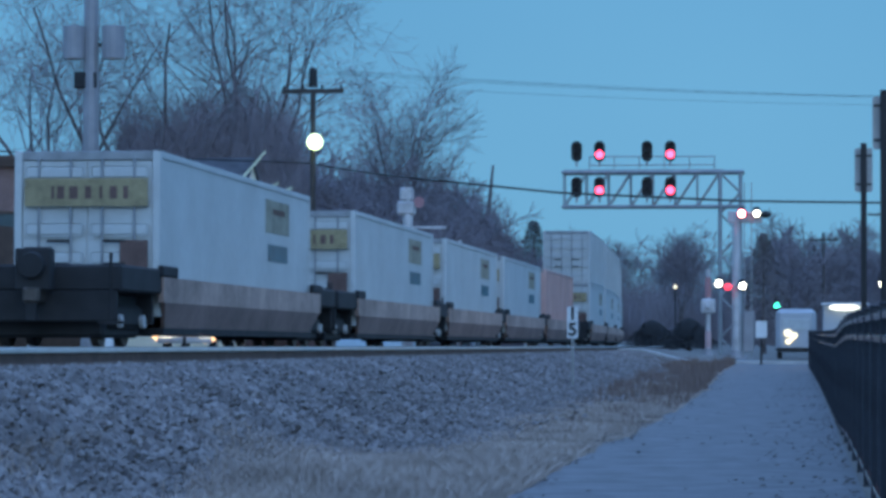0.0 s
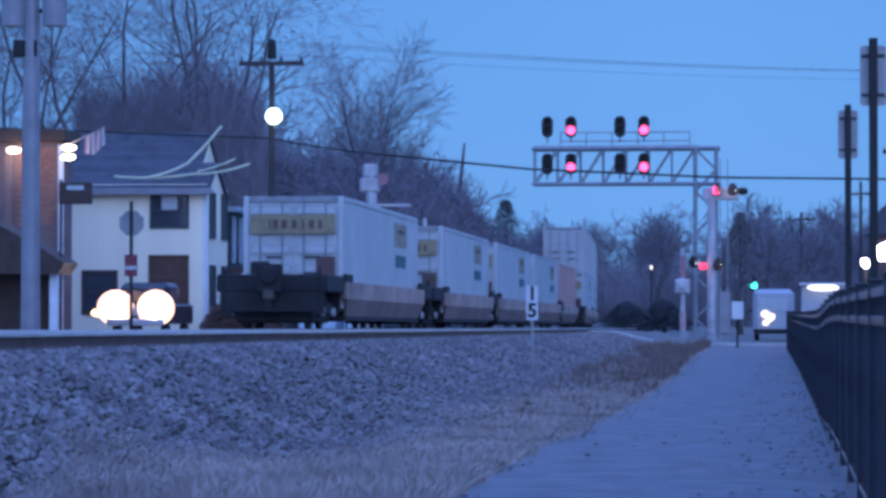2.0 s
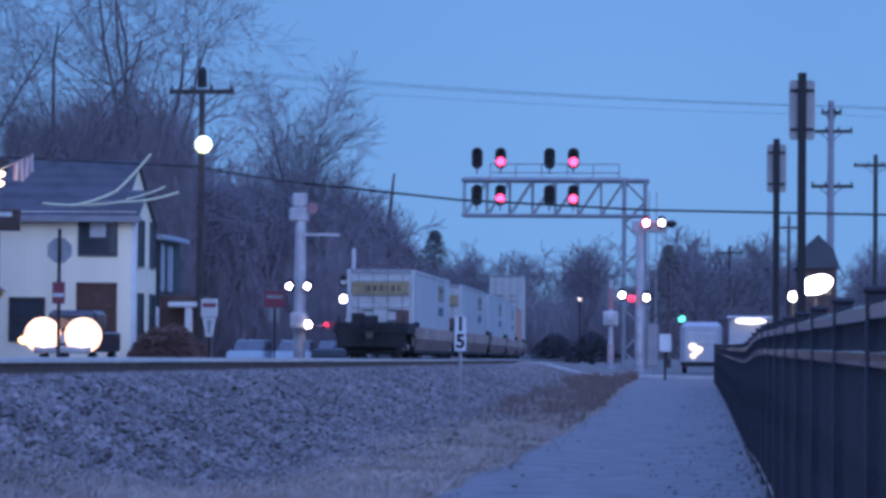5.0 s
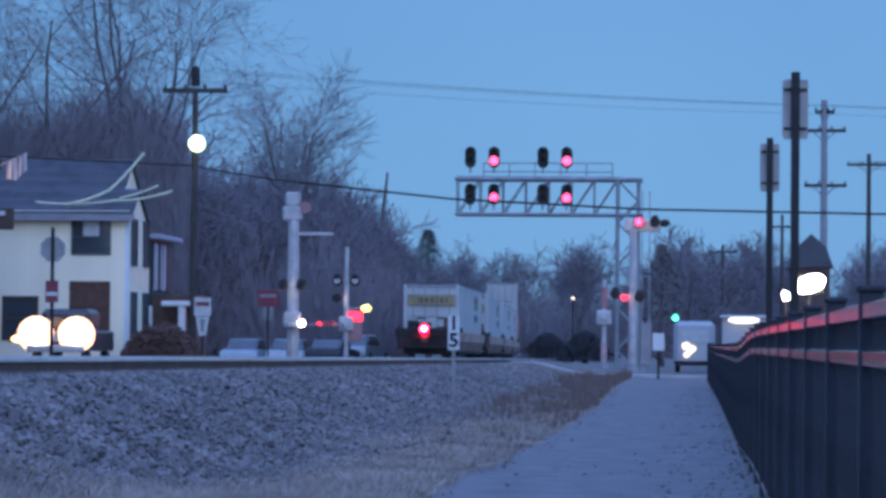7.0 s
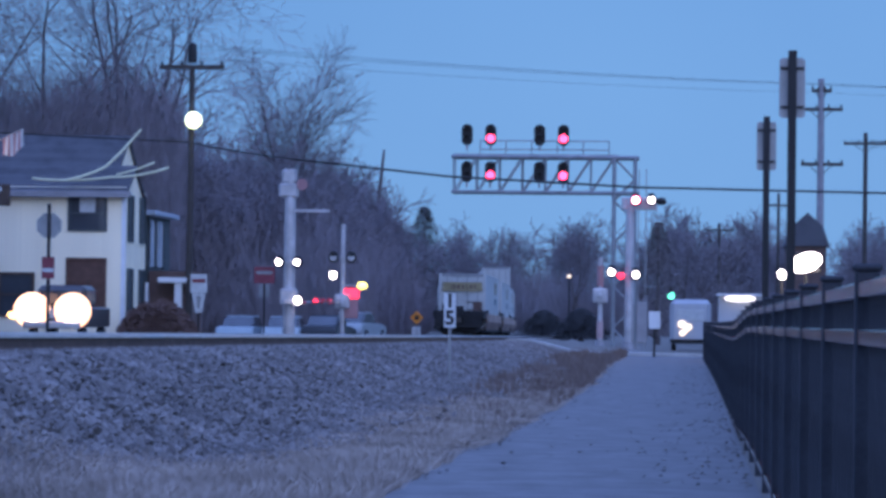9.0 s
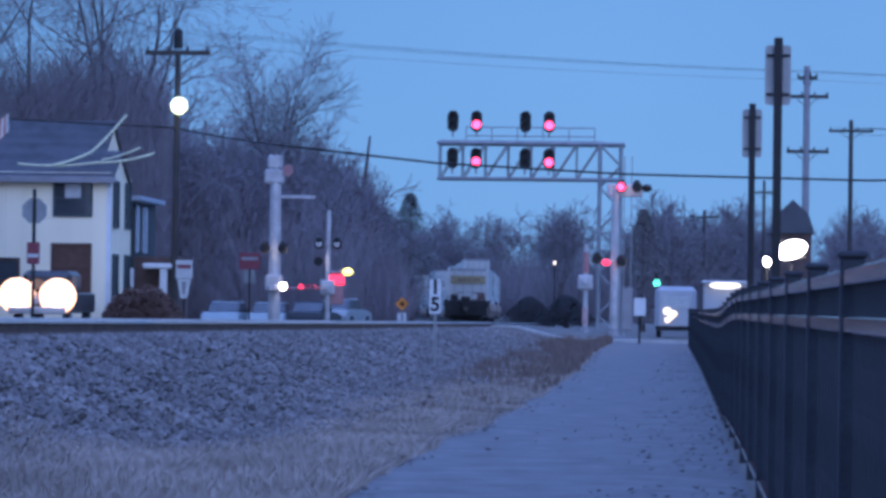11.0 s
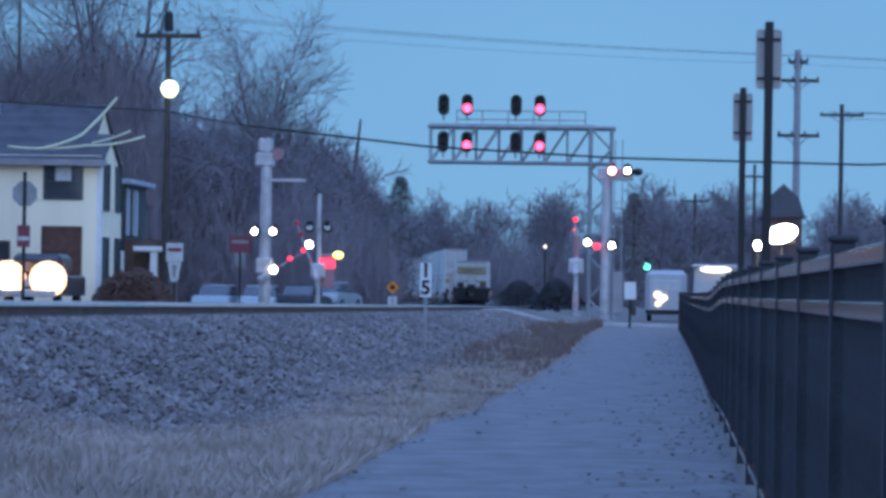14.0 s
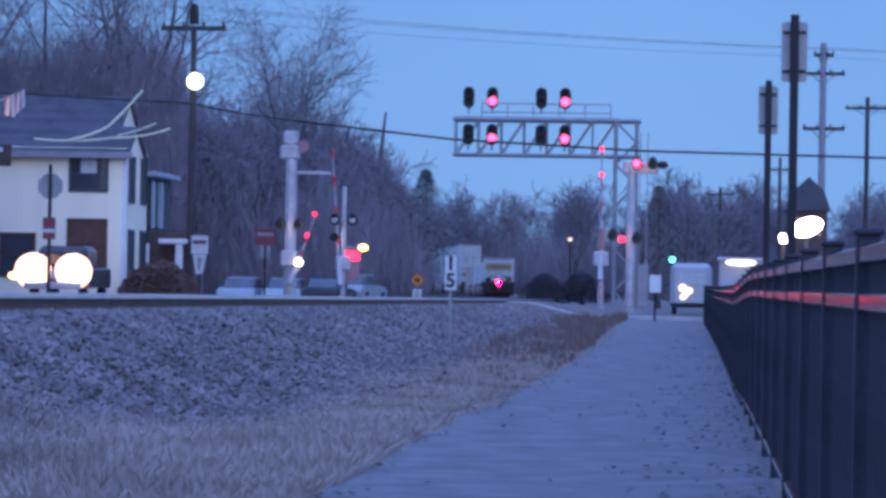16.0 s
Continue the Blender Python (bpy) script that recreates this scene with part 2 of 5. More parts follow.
# ---- mesh helpers ----
def part(name, bm, material, parent=None, label="", smooth=False):
    """Links a bmesh as one mesh object under a thing or a part."""
    me = bpy.data.meshes.new(name)
    bm.to_mesh(me)
    bm.free()
    me.materials.append(material)
    if smooth:
        me.polygons.foreach_set("use_smooth", [True] * len(me.polygons))
    ob = new(name, me)
    if parent:
        ob.parent = parent
    if label:
        ob["label"] = label
    return ob


def share(name, mesh_ob, parent, m):
    """Another object on the same mesh, at the pose m in its parent's space."""
    ob = new(name, mesh_ob.data)
    ob.parent = parent
    ob.matrix_basis = m
    return ob


def empty(name, m, label, category, group="", kind=""):
    ob = new(name)
    ob.matrix_basis = m
    return tagged(ob, label, category, group, kind)


def box(bm, x0, x1, y0, y1, z0, z1, bevel=0.0, m=None):
    r = bmesh.ops.create_cube(bm, size=1.0)
    vs = r["verts"]
    t = Matrix.Translation(((x0 + x1) / 2, (y0 + y1) / 2, (z0 + z1) / 2)) @ Matrix.Diagonal((x1 - x0, y1 - y0, z1 - z0, 1))
    bmesh.ops.transform(bm, matrix=(m @ t if m else t), verts=vs)
    if bevel:
        es = {ed for v in vs for ed in v.link_edges}
        bmesh.ops.bevel(bm, geom=list(es), offset=bevel, segments=1, affect="EDGES")
    return bm


def rod(bm, a, b, r0, r1=None, n=8):
    """A tapered rod from a to b."""
    a, b = Vector(a), Vector(b)
    d = b - a
    q = d.to_track_quat("Z", "Y").to_matrix().to_4x4()
    bmesh.ops.create_cone(bm, cap_ends=True, segments=n, radius1=r0, radius2=r0 if r1 is None else r1, depth=d.length,
                          matrix=Matrix.Translation((a + b) / 2) @ q)
    return bm


def ball(bm, c, r, sx=1, sy=1, sz=1, n=12):
    bmesh.ops.create_uvsphere(bm, u_segments=n, v_segments=max(6, n // 2), radius=r,
                              matrix=Matrix.Translation(c) @ Matrix.Diagonal((sx, sy, sz, 1)))
    return bm


def prism(bm, pts, y0, y1):
    """A slab with the outline pts (x, z) from y0 to y1."""
    f = [bm.verts.new((x, y0, z)) for x, z in pts]
    b = [bm.verts.new((x, y1, z)) for x, z in pts]
    n = len(pts)
    bm.faces.new(f)
    bm.faces.new(b[::-1])
    for i in range(n):
        bm.faces.new((f[i], b[i], b[(i + 1) % n], f[(i + 1) % n]))
    bmesh.ops.recalc_face_normals(bm, faces=bm.faces[:])
    return bm


def B():
    return bmesh.new()


def mesh_from(name, verts, faces, material, parent=None):
    me = bpy.data.meshes.new(name)
    me.from_pydata(verts, [], faces)
    me.materials.append(material)
    ob = new(name, me)
    if parent:
        ob.parent = parent
    return ob


def cable(name, pts, r, material, label, sag=0.0, category="cable"):
    cu = bpy.data.curves.new(name, "CURVE")
    cu.dimensions, cu.bevel_depth, cu.bevel_resolution = "3D", r, 1
    sp = cu.splines.new("POLY")
    full = []
    for a, b in zip(pts, pts[1:]):
        for i in range(12):
            u = i / 12
            p = Vector(a).lerp(Vector(b), u)
            p.z -= sag * 4 * u * (1 - u)
            full.append(p)
    full.append(Vector(pts[-1]))
    sp.points.add(len(full) - 1)
    for q, p in zip(sp.points, full):
        q.co = (*p, 1)
    cu.materials.append(material)
    return tagged(new(name, cu), label, category)


# ---- the lie of the land ----
TRACK_FAR, TRACK_NEAR = -12.3, -8.1
BEND_Y, BEND_R = 130.0, 1900.0


def rail_z(y):
    return 1.148 - 0.00416 * max(-60.0, min(y, 330.0))


def bend(y):
    return -((y - BEND_Y) ** 2) / (2 * BEND_R) if y > BEND_Y else 0.0


def smooth(a, b, x):
    u = max(0.0, min(1.0, (x - a) / (b - a)))
    return u * u * (3 - 2 * u)


def ground_z(x, y):
    """The height of the ground: a raised track bed, a bank, the path beside it and a street that climbs to the tracks."""
    bed = rail_z(y) - 0.21
    u = x - bend(y)
    near = smooth(-3.9, -6.3, u)
    z = bed * near
    if u < -14.6:
        z = bed - 0.45 * smooth(-14.8, -18.0, u)
    if 112 < y < 132 and u > -6.6:
        street = (rail_z(y) - 0.06) + (-0.12 - rail_z(y)) * max(0.0, min(1.0, (u + 6.2) / 7.2))
        k = smooth(112, 117, y) * (1 - smooth(127, 132, y))
        z = z * (1 - k) + street * k
    if y > 132 and u > -6.6:
        z -= 0.12 * smooth(-4, 0, u)
    return z


# ---- ground, tracks, path ----
def sheet(name, xs, ys, zf, material):
    verts = [(x + bend(y), y, zf(x + bend(y), y)) for y in ys for x in xs]
    nx = len(xs)
    faces = [(j * nx + i, j * nx + i + 1, (j + 1) * nx + i + 1, (j + 1) * nx + i) for j in range(len(ys) - 1) for i in range(nx - 1)]
    return mesh_from(name, verts, faces, material)


def steps(*runs):
    out = []
    for a, b, s in runs:
        n = max(1, round((b - a) / s))
        out += [a + (b - a) * i / n for i in range(n)]
    return out + [runs[-1][1]]


GX = steps((-1500, -200, 200), (-200, -40, 20), (-40, -18, 3), (-18, -14, 0.5), (-14, -7, 1.0), (-7, -3.5, 0.25), (-3.5, 3, 0.5), (3, 40, 5), (40, 200, 40), (200, 1500, 200))
GY = steps((-300, -20, 40), (-20, 20, 4), (20, 110, 2), (110, 134, 1), (134, 340, 6), (340, 2600, 200))
tagged(sheet("ground", GX, GY, ground_z, M["ground"]), "dry bare winter ground along the railway", "ground", kind="structure")


def path_edge(y):
    return -2.18 + 0.24 * smooth(20, 40, y) - 0.45 * smooth(48, 95, y) + 0.12 * noise.noise((0, y * 0.35, 3.0)) + 0.06 * noise.noise((5, y * 1.3, 1.0))


def strip(name, left, right, ys, lift, material, n=8):
    verts = []
    for y in ys:
        for i in range(n + 1):
            x = left(y) + (right(y) - left(y)) * i / n
            verts.append((x, y, ground_z(x, y) + lift))
    faces = [(j * (n + 1) + i, j * (n + 1) + i + 1, (j + 1) * (n + 1) + i + 1, (j + 1) * (n + 1) + i) for j in range(len(ys) - 1) for i in range(n)]
    return mesh_from(name, verts, faces, material)


PY = steps((-12, 60, 0.4), (60, 118, 1.5))
tagged(strip("pavement_path", path_edge, lambda y: 0.50, PY, 0.03, M["path"]), "pale worn asphalt footpath with crumbling edges", "path", kind="structure")
RY = [113, 115, 117, 119, 121, 123, 125, 127, 129]
road = mesh_from("road", [(x, y, ground_z(x, y) + 0.035) for y in RY for x in steps((-60, -16, 4), (-16, 4, 0.5), (4, 90, 8))],
                 [(j * 62 + i, j * 62 + i + 1, (j + 1) * 62 + i + 1, (j + 1) * 62 + i) for j in range(8) for i in range(61)]
                 if len(steps((-60, -16, 4), (-16, 4, 0.5), (4, 90, 8))) == 62 else [], M["road"])
kv, kf = [], []
for x in steps((-6.9, 6, 0.5)):
    for y, dz in ((112.2, 0.0), (112.2, 0.12), (113.0, 0.12), (113.0, 0.0)):
        kv.append((x, y, ground_z(x, y) + dz + 0.02))
for i in range(len(kv) // 4 - 1):
    kf += [(4 * i + q, 4 * i + q + 1, 4 * i + q + 5, 4 * i + q + 4) for q in range(3)]
tagged(mesh_from("kerb", kv, kf, M["kerb"]), "pale concrete kerb of the street", "kerb", kind="structure")
tagged(road, "grey asphalt street crossing the tracks", "road", kind="structure")


def track(centre, label, y0=-30.0, y1=420.0):
    """Two rails on ties. The rails follow the bend."""
    t = empty("railway_track", Matrix(), label, "railway track", kind="structure")
    ys = steps((y0, 150, 3.0), (150, y1, 4.0))
    for side in (-0.7175, 0.7175):
        prof = [(-0.065, -0.165), (0.065, -0.165), (0.02, -0.13), (0.016, -0.045), (0.036, -0.03), (0.036, 0.0), (-0.036, 0.0), (-0.036, -0.03), (-0.016, -0.045), (-0.02, -0.13)]
        verts = [(centre + side + bend(y) + px, y, rail_z(y) + pz) for y in ys for px, pz in prof]
        k = len(prof)
        faces = [(j * k + i, j * k + (i + 1) % k, (j + 1) * k + (i + 1) % k, (j + 1) * k + i) for j in range(len(ys) - 1) for i in range(k)]
        web = mesh_from("rail", verts, faces, M["rail_rust"], t)
        hp = ((0.039, -0.032), (0.039, 0.002), (0.03, 0.005), (-0.03, 0.005), (-0.039, 0.002), (-0.039, -0.032))
        hv = [(centre + side + bend(y) + px, y, rail_z(y) + pz) for y in ys for px, pz in hp]
        hf = [(6 * j + i, 6 * j + i + 1, 6 * j + 7 + i, 6 * j + 6 + i) for j in range(len(ys) - 1) for i in range(5)]
        mesh_from("rail_head", hv, hf, M["steel_rail"], web)
    proto = None
    rest_v, rest_f = [], []
    y, n = 14.0, 0
    while y < 300:
        m = Matrix.Translation((centre + bend(y) + random.uniform(-0.03, 0.03), y, rail_z(y) - 0.255)) @ Matrix.Rotation(random.uniform(-0.02, 0.02), 4, "Z")
        if n < 150:
            if proto is None:
                proto = part("tie", box(B(), -1.3, 1.3, -0.115, 0.115, -0.09, 0.09, 0.012), M["tie"], t)
                proto.matrix_basis = m
            else:
                share("tie", proto, t, m)
        else:
            b0 = len(rest_v)
            for z in (-0.09, 0.09):
                for px, py in ((-1.3, -0.115), (1.3, -0.115), (1.3, 0.115), (-1.3, 0.115)):
                    rest_v.append(m @ Vector((px, py, z)))
            rest_f += [tuple(b0 + i for i in f) for f in ((4, 5, 6, 7), (0, 1, 5, 4), (1, 2, 6, 5), (2, 3, 7, 6), (3, 0, 4, 7))]
        y += 0.53
        n += 1
    if rest_v:
        tagged(mesh_from("far_ties", rest_v, rest_f, M["tie"], t), kind="stuff")
    return t


track(TRACK_FAR, "far railway track of worn steel rails on dark ties")
track(TRACK_NEAR, "near railway track of worn steel rails on dark ties")


# ---- ballast stones, grass and weeds ----
def scatter_stones(name, count, region, size, label):
    """Angular stones, one mesh; region gives a random (x, y)."""
    rng = np.random.default_rng(5)
    ico = [(0, 0, 1), (0.9, 0, 0.25), (0.25, 0.85, 0.3), (-0.75, 0.5, 0.2), (-0.7, -0.55, 0.3), (0.3, -0.85, 0.2), (0, 0, -0.6)]
    fac = [(0, 1, 2), (0, 2, 3), (0, 3, 4), (0, 4, 5), (0, 5, 1), (6, 2, 1), (6, 3, 2), (6, 4, 3), (6, 5, 4), (6, 1, 5)]
    base = np.array(ico)
    verts, faces = [], []
    for i in range(count):
        x, y = region(rng)
        z = ground_z(x, y)
        s = size(y) * rng.uniform(0.55, 1.35)
        a = rng.uniform(0, 6.283)
        c, d = math.cos(a), math.sin(a)
        p = base * (s * rng.uniform(0.7, 1.25, 3)) + rng.normal(0, 0.12 * s, (7, 3))
        k = len(verts)
        tx, ty = rng.uniform(-0.5, 0.5, 2)
        for q in p:
            verts.append((x + c * q[0] - d * q[1], y + d * q[0] + c * q[1], z + q[2] + tx * q[0] + ty * q[1] + 0.25 * s))
        faces += [(k + u, k + v, k + w) for u, v, w in fac]
    return tagged(mesh_from(name, verts, faces, M["stones"]), label, "ballast", kind="stuff")


def bank_spot(rng):
    y = 11 + 100 * rng.random() ** 1.9
    x = -6.75 + 2.9 * rng.random() + 0.35 * rng.normal() + 0.5 * smooth(45, 70, y)
    return max(-6.75, x), y


def bed_spot(rng):
    y = 26 + 100 * rng.random() ** 1.5
    return -6.75 - 8.0 * rng.random() ** 1.6, y


scatter_stones("ballast", 52000, bank_spot, lambda y: 0.046 + 0.014 * smooth(40, 90, y), "grey broken stone ballast on the bank")
scatter_stones("ballast", 12000, bed_spot, lambda y: 0.040, "grey broken stone ballast between the ties")


def scatter_blades(name, count, region, tall, material, label, category, lean=0.5, width=0.004):
    rng = np.random.default_rng(11)
    verts, faces = [], []
    for i in range(count):
        x, y = region(rng)
        z = ground_z(x, y)
        h = tall(x, y) * rng.uniform(0.4, 1.25)
        a = rng.uniform(0, 6.283)
        l = rng.uniform(0.05, lean) * h
        dx, dy = l * math.cos(a), l * math.sin(a)
        w = width * (0.7 + y / 45) * rng.uniform(0.7, 1.4)
        k = len(verts)
        verts += [(x - w, y, z - 0.01), (x + w, y, z - 0.01), (x - w * 0.8 + dx * 0.4, y + dy * 0.4, z + h * 0.6),
                  (x + w * 0.8 + dx * 0.4, y + dy * 0.4, z + h * 0.6), (x + dx, y + dy, z + h)]
        faces += [(k, k + 1, k + 3, k + 2), (k + 2, k + 3, k + 4)]
    return tagged(mesh_from(name, verts, faces, material), label, category, kind="stuff")


def grass_spot(rng):
    while True:
        y = 11 + 95 * rng.random() ** 1.7
        x = path_edge(y) + 0.10 - 3.0 * rng.random() ** 1.25
        thin = 0.9 * noise.noise((x * 1.1, y * 0.22, 0.0)) + 0.72 - smooth(-3.7, -4.9, x) * 0.85 - 0.28 * smooth(32, 48, y)
        if rng.random() < thin:
            return x, y


def weed_spot(rng):
    while True:
        y = 30 + 80 * rng.random() ** 0.75
        x = path_edge(y) + 0.05 - 2.0 * rng.random() ** 1.7
        if noise.noise((x * 1.4, y * 0.25, 9.0)) > rng.uniform(-0.45, 0.35):
            return x, y


scatter_blades("dry_grass", 150000, grass_spot, lambda x, y: 0.05 + 0.09 * max(0, noise.noise((x, y * 0.3, 7))) + 0.09 * smooth(29, 19, y), M["grass"], "tan dry winter grass beside the path", "grass", lean=1.7, width=0.0024)
scatter_blades("dead_weeds", 6500, weed_spot, lambda x, y: 0.06 + 0.14 * smooth(40, 60, y) + (0.15 + 0.25 * smooth(40, 60, y)) * max(0, noise.noise((x * 2, y * 0.4, 2))), M["weeds"], "reddish-brown dead weeds at the path edge", "weeds")


def leaf_spot(rng):
    y = 14 + 70 * rng.random() ** 1.5
    e_ = path_edge(y)
    while noise.noise((7.0, y * 0.45, 2.0)) < rng.uniform(-0.35, 0.3):
        y = 14 + 70 * rng.random() ** 1.5
        e_ = path_edge(y)
    u, pick_ = rng.random(), rng.random()
    if pick_ < 0.12:
        return e_ + (0.5 - e_) * u, y
    return (0.45 - 1.0 * u ** 2.2 if pick_ < 0.55 else e_ - 0.12 + 0.42 * u ** 1.6), y


def fallen_leaves():
    rng = np.random.default_rng(3)
    vs, fs = [], []
    for i in range(1300):
        x, y = leaf_spot(rng)
        z, a, r = ground_z(x, y) + 0.036, rng.uniform(0, 6.28), rng.uniform(0.010, 0.032)
        k = len(vs)
        for j in range(4):
            q = a + j * 1.57
            vs.append((x + r * math.cos(q), y + 1.6 * r * math.sin(q), z + rng.uniform(0, 0.02)))
        fs.append((k, k + 1, k + 2, k + 3))
    tagged(mesh_from("fallen_leaves", vs, fs, M["leaf"]), "scattered dark dead leaves on the path", "leaves", kind="stuff")


fallen_leaves()


# ---- fence along the path ----
FENCE_X, PANEL, FENCE_H = 0.57, 2.44, 1.37


def fence_drop(y):
    return -0.15 * smooth(27, 40, y) + 0.05 * smooth(60, 100, y)


def build_fence():
    f = empty("metal_fence", Matrix(), "black metal picket fence beside the path, rails tinted for red reflections", "fence")
    y0, n = -9.72, 47
    post = part("post", box(box(B(), -0.04, 0.04, -0.04, 0.04, -0.05, 1.40, 0.006), -0.048, 0.048, -0.048, 0.048, 1.40, 1.425, 0.008), M["fence_black"], f)
    rail = part("rail", box(B(), -0.022, 0.022, 0.04, PANEL - 0.04, -0.026, 0.026, 0.005), M["fence_rail"], f, "rail with reddish reflections put into its colour")
    pick = part("picket", box(B(), -0.010, 0.010, -0.010, 0.010, 0.09, 1.335, 0.002), M["fence_black"], f)
    low = part("rail", box(B(), -0.022, 0.022, 0.04, PANEL - 0.04, -0.02, 0.02, 0.005), M["fence_rail"], f)
    first = True
    far_v, far_f = [], []
    made = 0
    for i in range(n + 1):
        y = y0 + PANEL * i
        x = FENCE_X - 0.10 * smooth(60, 104, y)
        z, z2 = fence_drop(y), fence_drop(y + PANEL)
        m = Matrix.Translation((x, y, z))
        if first:
            post.matrix_basis = m
        else:
            share("post", post, f, m)
        if i == n:
            break
        tilt = Matrix.Rotation(math.atan2(z2 - z, PANEL), 4, "X")
        for h in (1.338, 1.185, 0.12):
            mr = Matrix.Translation((x - 0.012, y, z + h)) @ tilt
            if first and h in (1.338, 0.12):
                (rail if h > 1 else low).matrix_basis = mr
            else:
                share("rail", rail if h > 1 else low, f, mr)
        for k in range(1, 22):
            yk = y + PANEL * k / 22
            zk = z + (z2 - z) * k / 22
            if made < 300 and yk > 7.0:
                mk = Matrix.Translation((x + 0.012, yk, zk))
                if made == 0:
                    pick.matrix_basis = mk
                else:
                    share("picket", pick, f, mk)
                made += 1
            else:
                b0 = len(far_v)
                for zz in (0.09, 1.335):
                    far_v += [(x + 0.012 + a, yk + b, zk + zz) for a, b in ((-0.01, -0.01), (0.01, -0.01), (0.01, 0.01), (-0.01, 0.01))]
                far_f += [tuple(b0 + q for q in fc) for fc in ((0, 1, 5, 4), (1, 2, 6, 5), (2, 3, 7, 6), (3, 0, 4, 7), (4, 5, 6, 7))]
        first = False
    tagged(mesh_from("far_pickets", far_v, far_f, M["fence_black"], f), kind="stuff")


build_fence()


# ---- signals and signs beside the tracks ----
def beam(bm, a, b, w):
    rod(bm, a, b, w, n=6)


def signal_head(x, y, z, lit, g):
    bm = B()
    pts = []
    for i in range(24):
        a = 2 * math.pi * i / 24
        pts.append((0.27 * math.cos(a), 0.27 * math.sin(a) + (0.24 if math.sin(a) >= 0 else -0.24)))
    prism(bm, pts, 0.0, 0.03)
    h = part("signal_head", bm, M["black"], g, "dark colour-light signal head showing red" if lit else "dark unlit colour-light signal head")
    h.matrix_basis = Matrix.Translation((x, y, z))
    for k, dz in enumerate((0.24, -0.16)):
        bm = B()
        for i in range(12):
            a0, a1 = math.pi * (i / 12 * 1.2 - 0.1), math.pi * ((i + 1) / 12 * 1.2 - 0.1)
            v = [bm.verts.new((0.14 * math.cos(a), yy, dz + 0.14 * math.sin(a))) for a, yy in ((a0, 0.0), (a1, 0.0), (a1, -0.3), (a0, -0.3))]
            bm.faces.new(v)
        hood = part("hood", bm, M["black"], h)
        on = lit and k == 1
        bm = B()
        rod(bm, (0, -0.012, dz), (0, -0.05, dz), 0.2 if on else 0.11, n=16)
        part("lens", bm, M["red_on"] if on else M["black"], h, "glowing red lens" if on else "")
    part("bracket", rod(B(), (0, 0.06, -0.75), (0, 0.06, 0.3), 0.05), M["signal_steel"], h)
    part("case", box(B(), -0.16, 0.16, 0.03, 0.28, -0.4, 0.4, 0.03), M["black"], h)
    return h


def build_gantry():
    y0, y1 = 142.8, 143.9
    g = empty("signal_gantry", Matrix.Translation((0, 0, 0)), "grey galvanised cantilever signal gantry over the tracks", "signal gantry")
    xl, xr, zb, zt = -11.4, -2.64, 7.45, 9.14
    for y in (y0, y1):
        for z, w in ((zb, 0.075), (zt, 0.09)):
            part("chord", rod(B(), (xl - 0.1, y, z), (xr + 0.1, y, z), w, n=8), M["signal_steel"], g)
        n = 7
        for i in range(n + 1):
            x = xl + (xr - 1.1 - xl) * i / n
            part("upright", rod(B(), (x, y, zb), (x, y, zt), 0.035, n=6), M["signal_steel"], g)
            if i < n:
                x2 = xl + (xr - 1.1 - xl) * (i + 1) / n
                part("brace", rod(B(), (x, y, zb), (x2, y, zt), 0.035, n=6), M["signal_steel"], g)
    for i in range(8):
        x = xl + (xr - xl) * i / 7
        for z in (zb, zt):
            part("cross_tie", rod(B(), (x, y0, z), (x, y1, z), 0.035, n=6), M["signal_steel"], g)
    bm = B()
    box(bm, xl, xr - 0.9, y0 + 0.15, y1 - 0.15, zt + 0.10, zt + 0.14)
    part("walkway", bm, M["signal_steel"], g)
    for z in (9.55, 9.97):
        part("handrail", rod(B(), (-10.2, y1, z), (-4.0, y1, z), 0.03, n=6), M["signal_steel"], g)
    for i in range(6):
        x = -10.2 + 6.2 * i / 5
        part("handrail_post", rod(B(), (x, y1, zt), (x, y1, 9.97), 0.028, n=6), M["signal_steel"], g)
    zg = ground_z(-3.2, 143)
    for x in (-3.72, -2.72):
        for y in (y0, y1):
            part("column", rod(B(), (x, y, zg - 0.05), (x, y, zt), 0.085, n=8), M["signal_steel"], g)
    k = 9
    for i in range(k):
        za, zc = zg + (zt - zg) * i / k, zg + (zt - zg) * (i + 1) / k
        a, b = (-3.72, -2.72) if i % 2 else (-2.72, -3.72)
        part("lattice", rod(B(), (a, y0, za), (b, y0, zc), 0.04, n=6), M["signal_steel"], g)
        part("lattice", rod(B(), (a, y1, za), (b, y1, zc), 0.04, n=6), M["signal_steel"], g)
    part("footing", box(B(), -4.0, -2.4, y0 - 0.3, y1 + 0.3, zg - 0.25, zg + 0.12, 0.03), M["pole_grey"], g)
    part("ladder", box(box(B(), -2.55, -2.5, y0, y0 + 0.05, zg, 8.6), -2.2, -2.15, y0, y0 + 0.05, zg, 8.6), M["signal_steel"], g)
    for x, lit in ((-10.75, False), (-9.62, True), (-7.28, False), (-6.14, True)):
        signal_head(x, y0 - 0.14, 10.17, lit, g)
        signal_head(x, y0 - 0.14, 8.40, lit, g)


build_gantry()


def text_part(name, body, size, m, material, parent):
    cu = bpy.data.curves.new(name, "FONT")
    cu.body, cu.size, cu.align_x, cu.align_y, cu.extrude, cu.offset = body, size, "CENTER", "CENTER", 0.002, 0.012
    cu.materials.append(material)
    ob = new(name, cu)
    ob.parent = parent
    ob.matrix_basis = m
    return ob


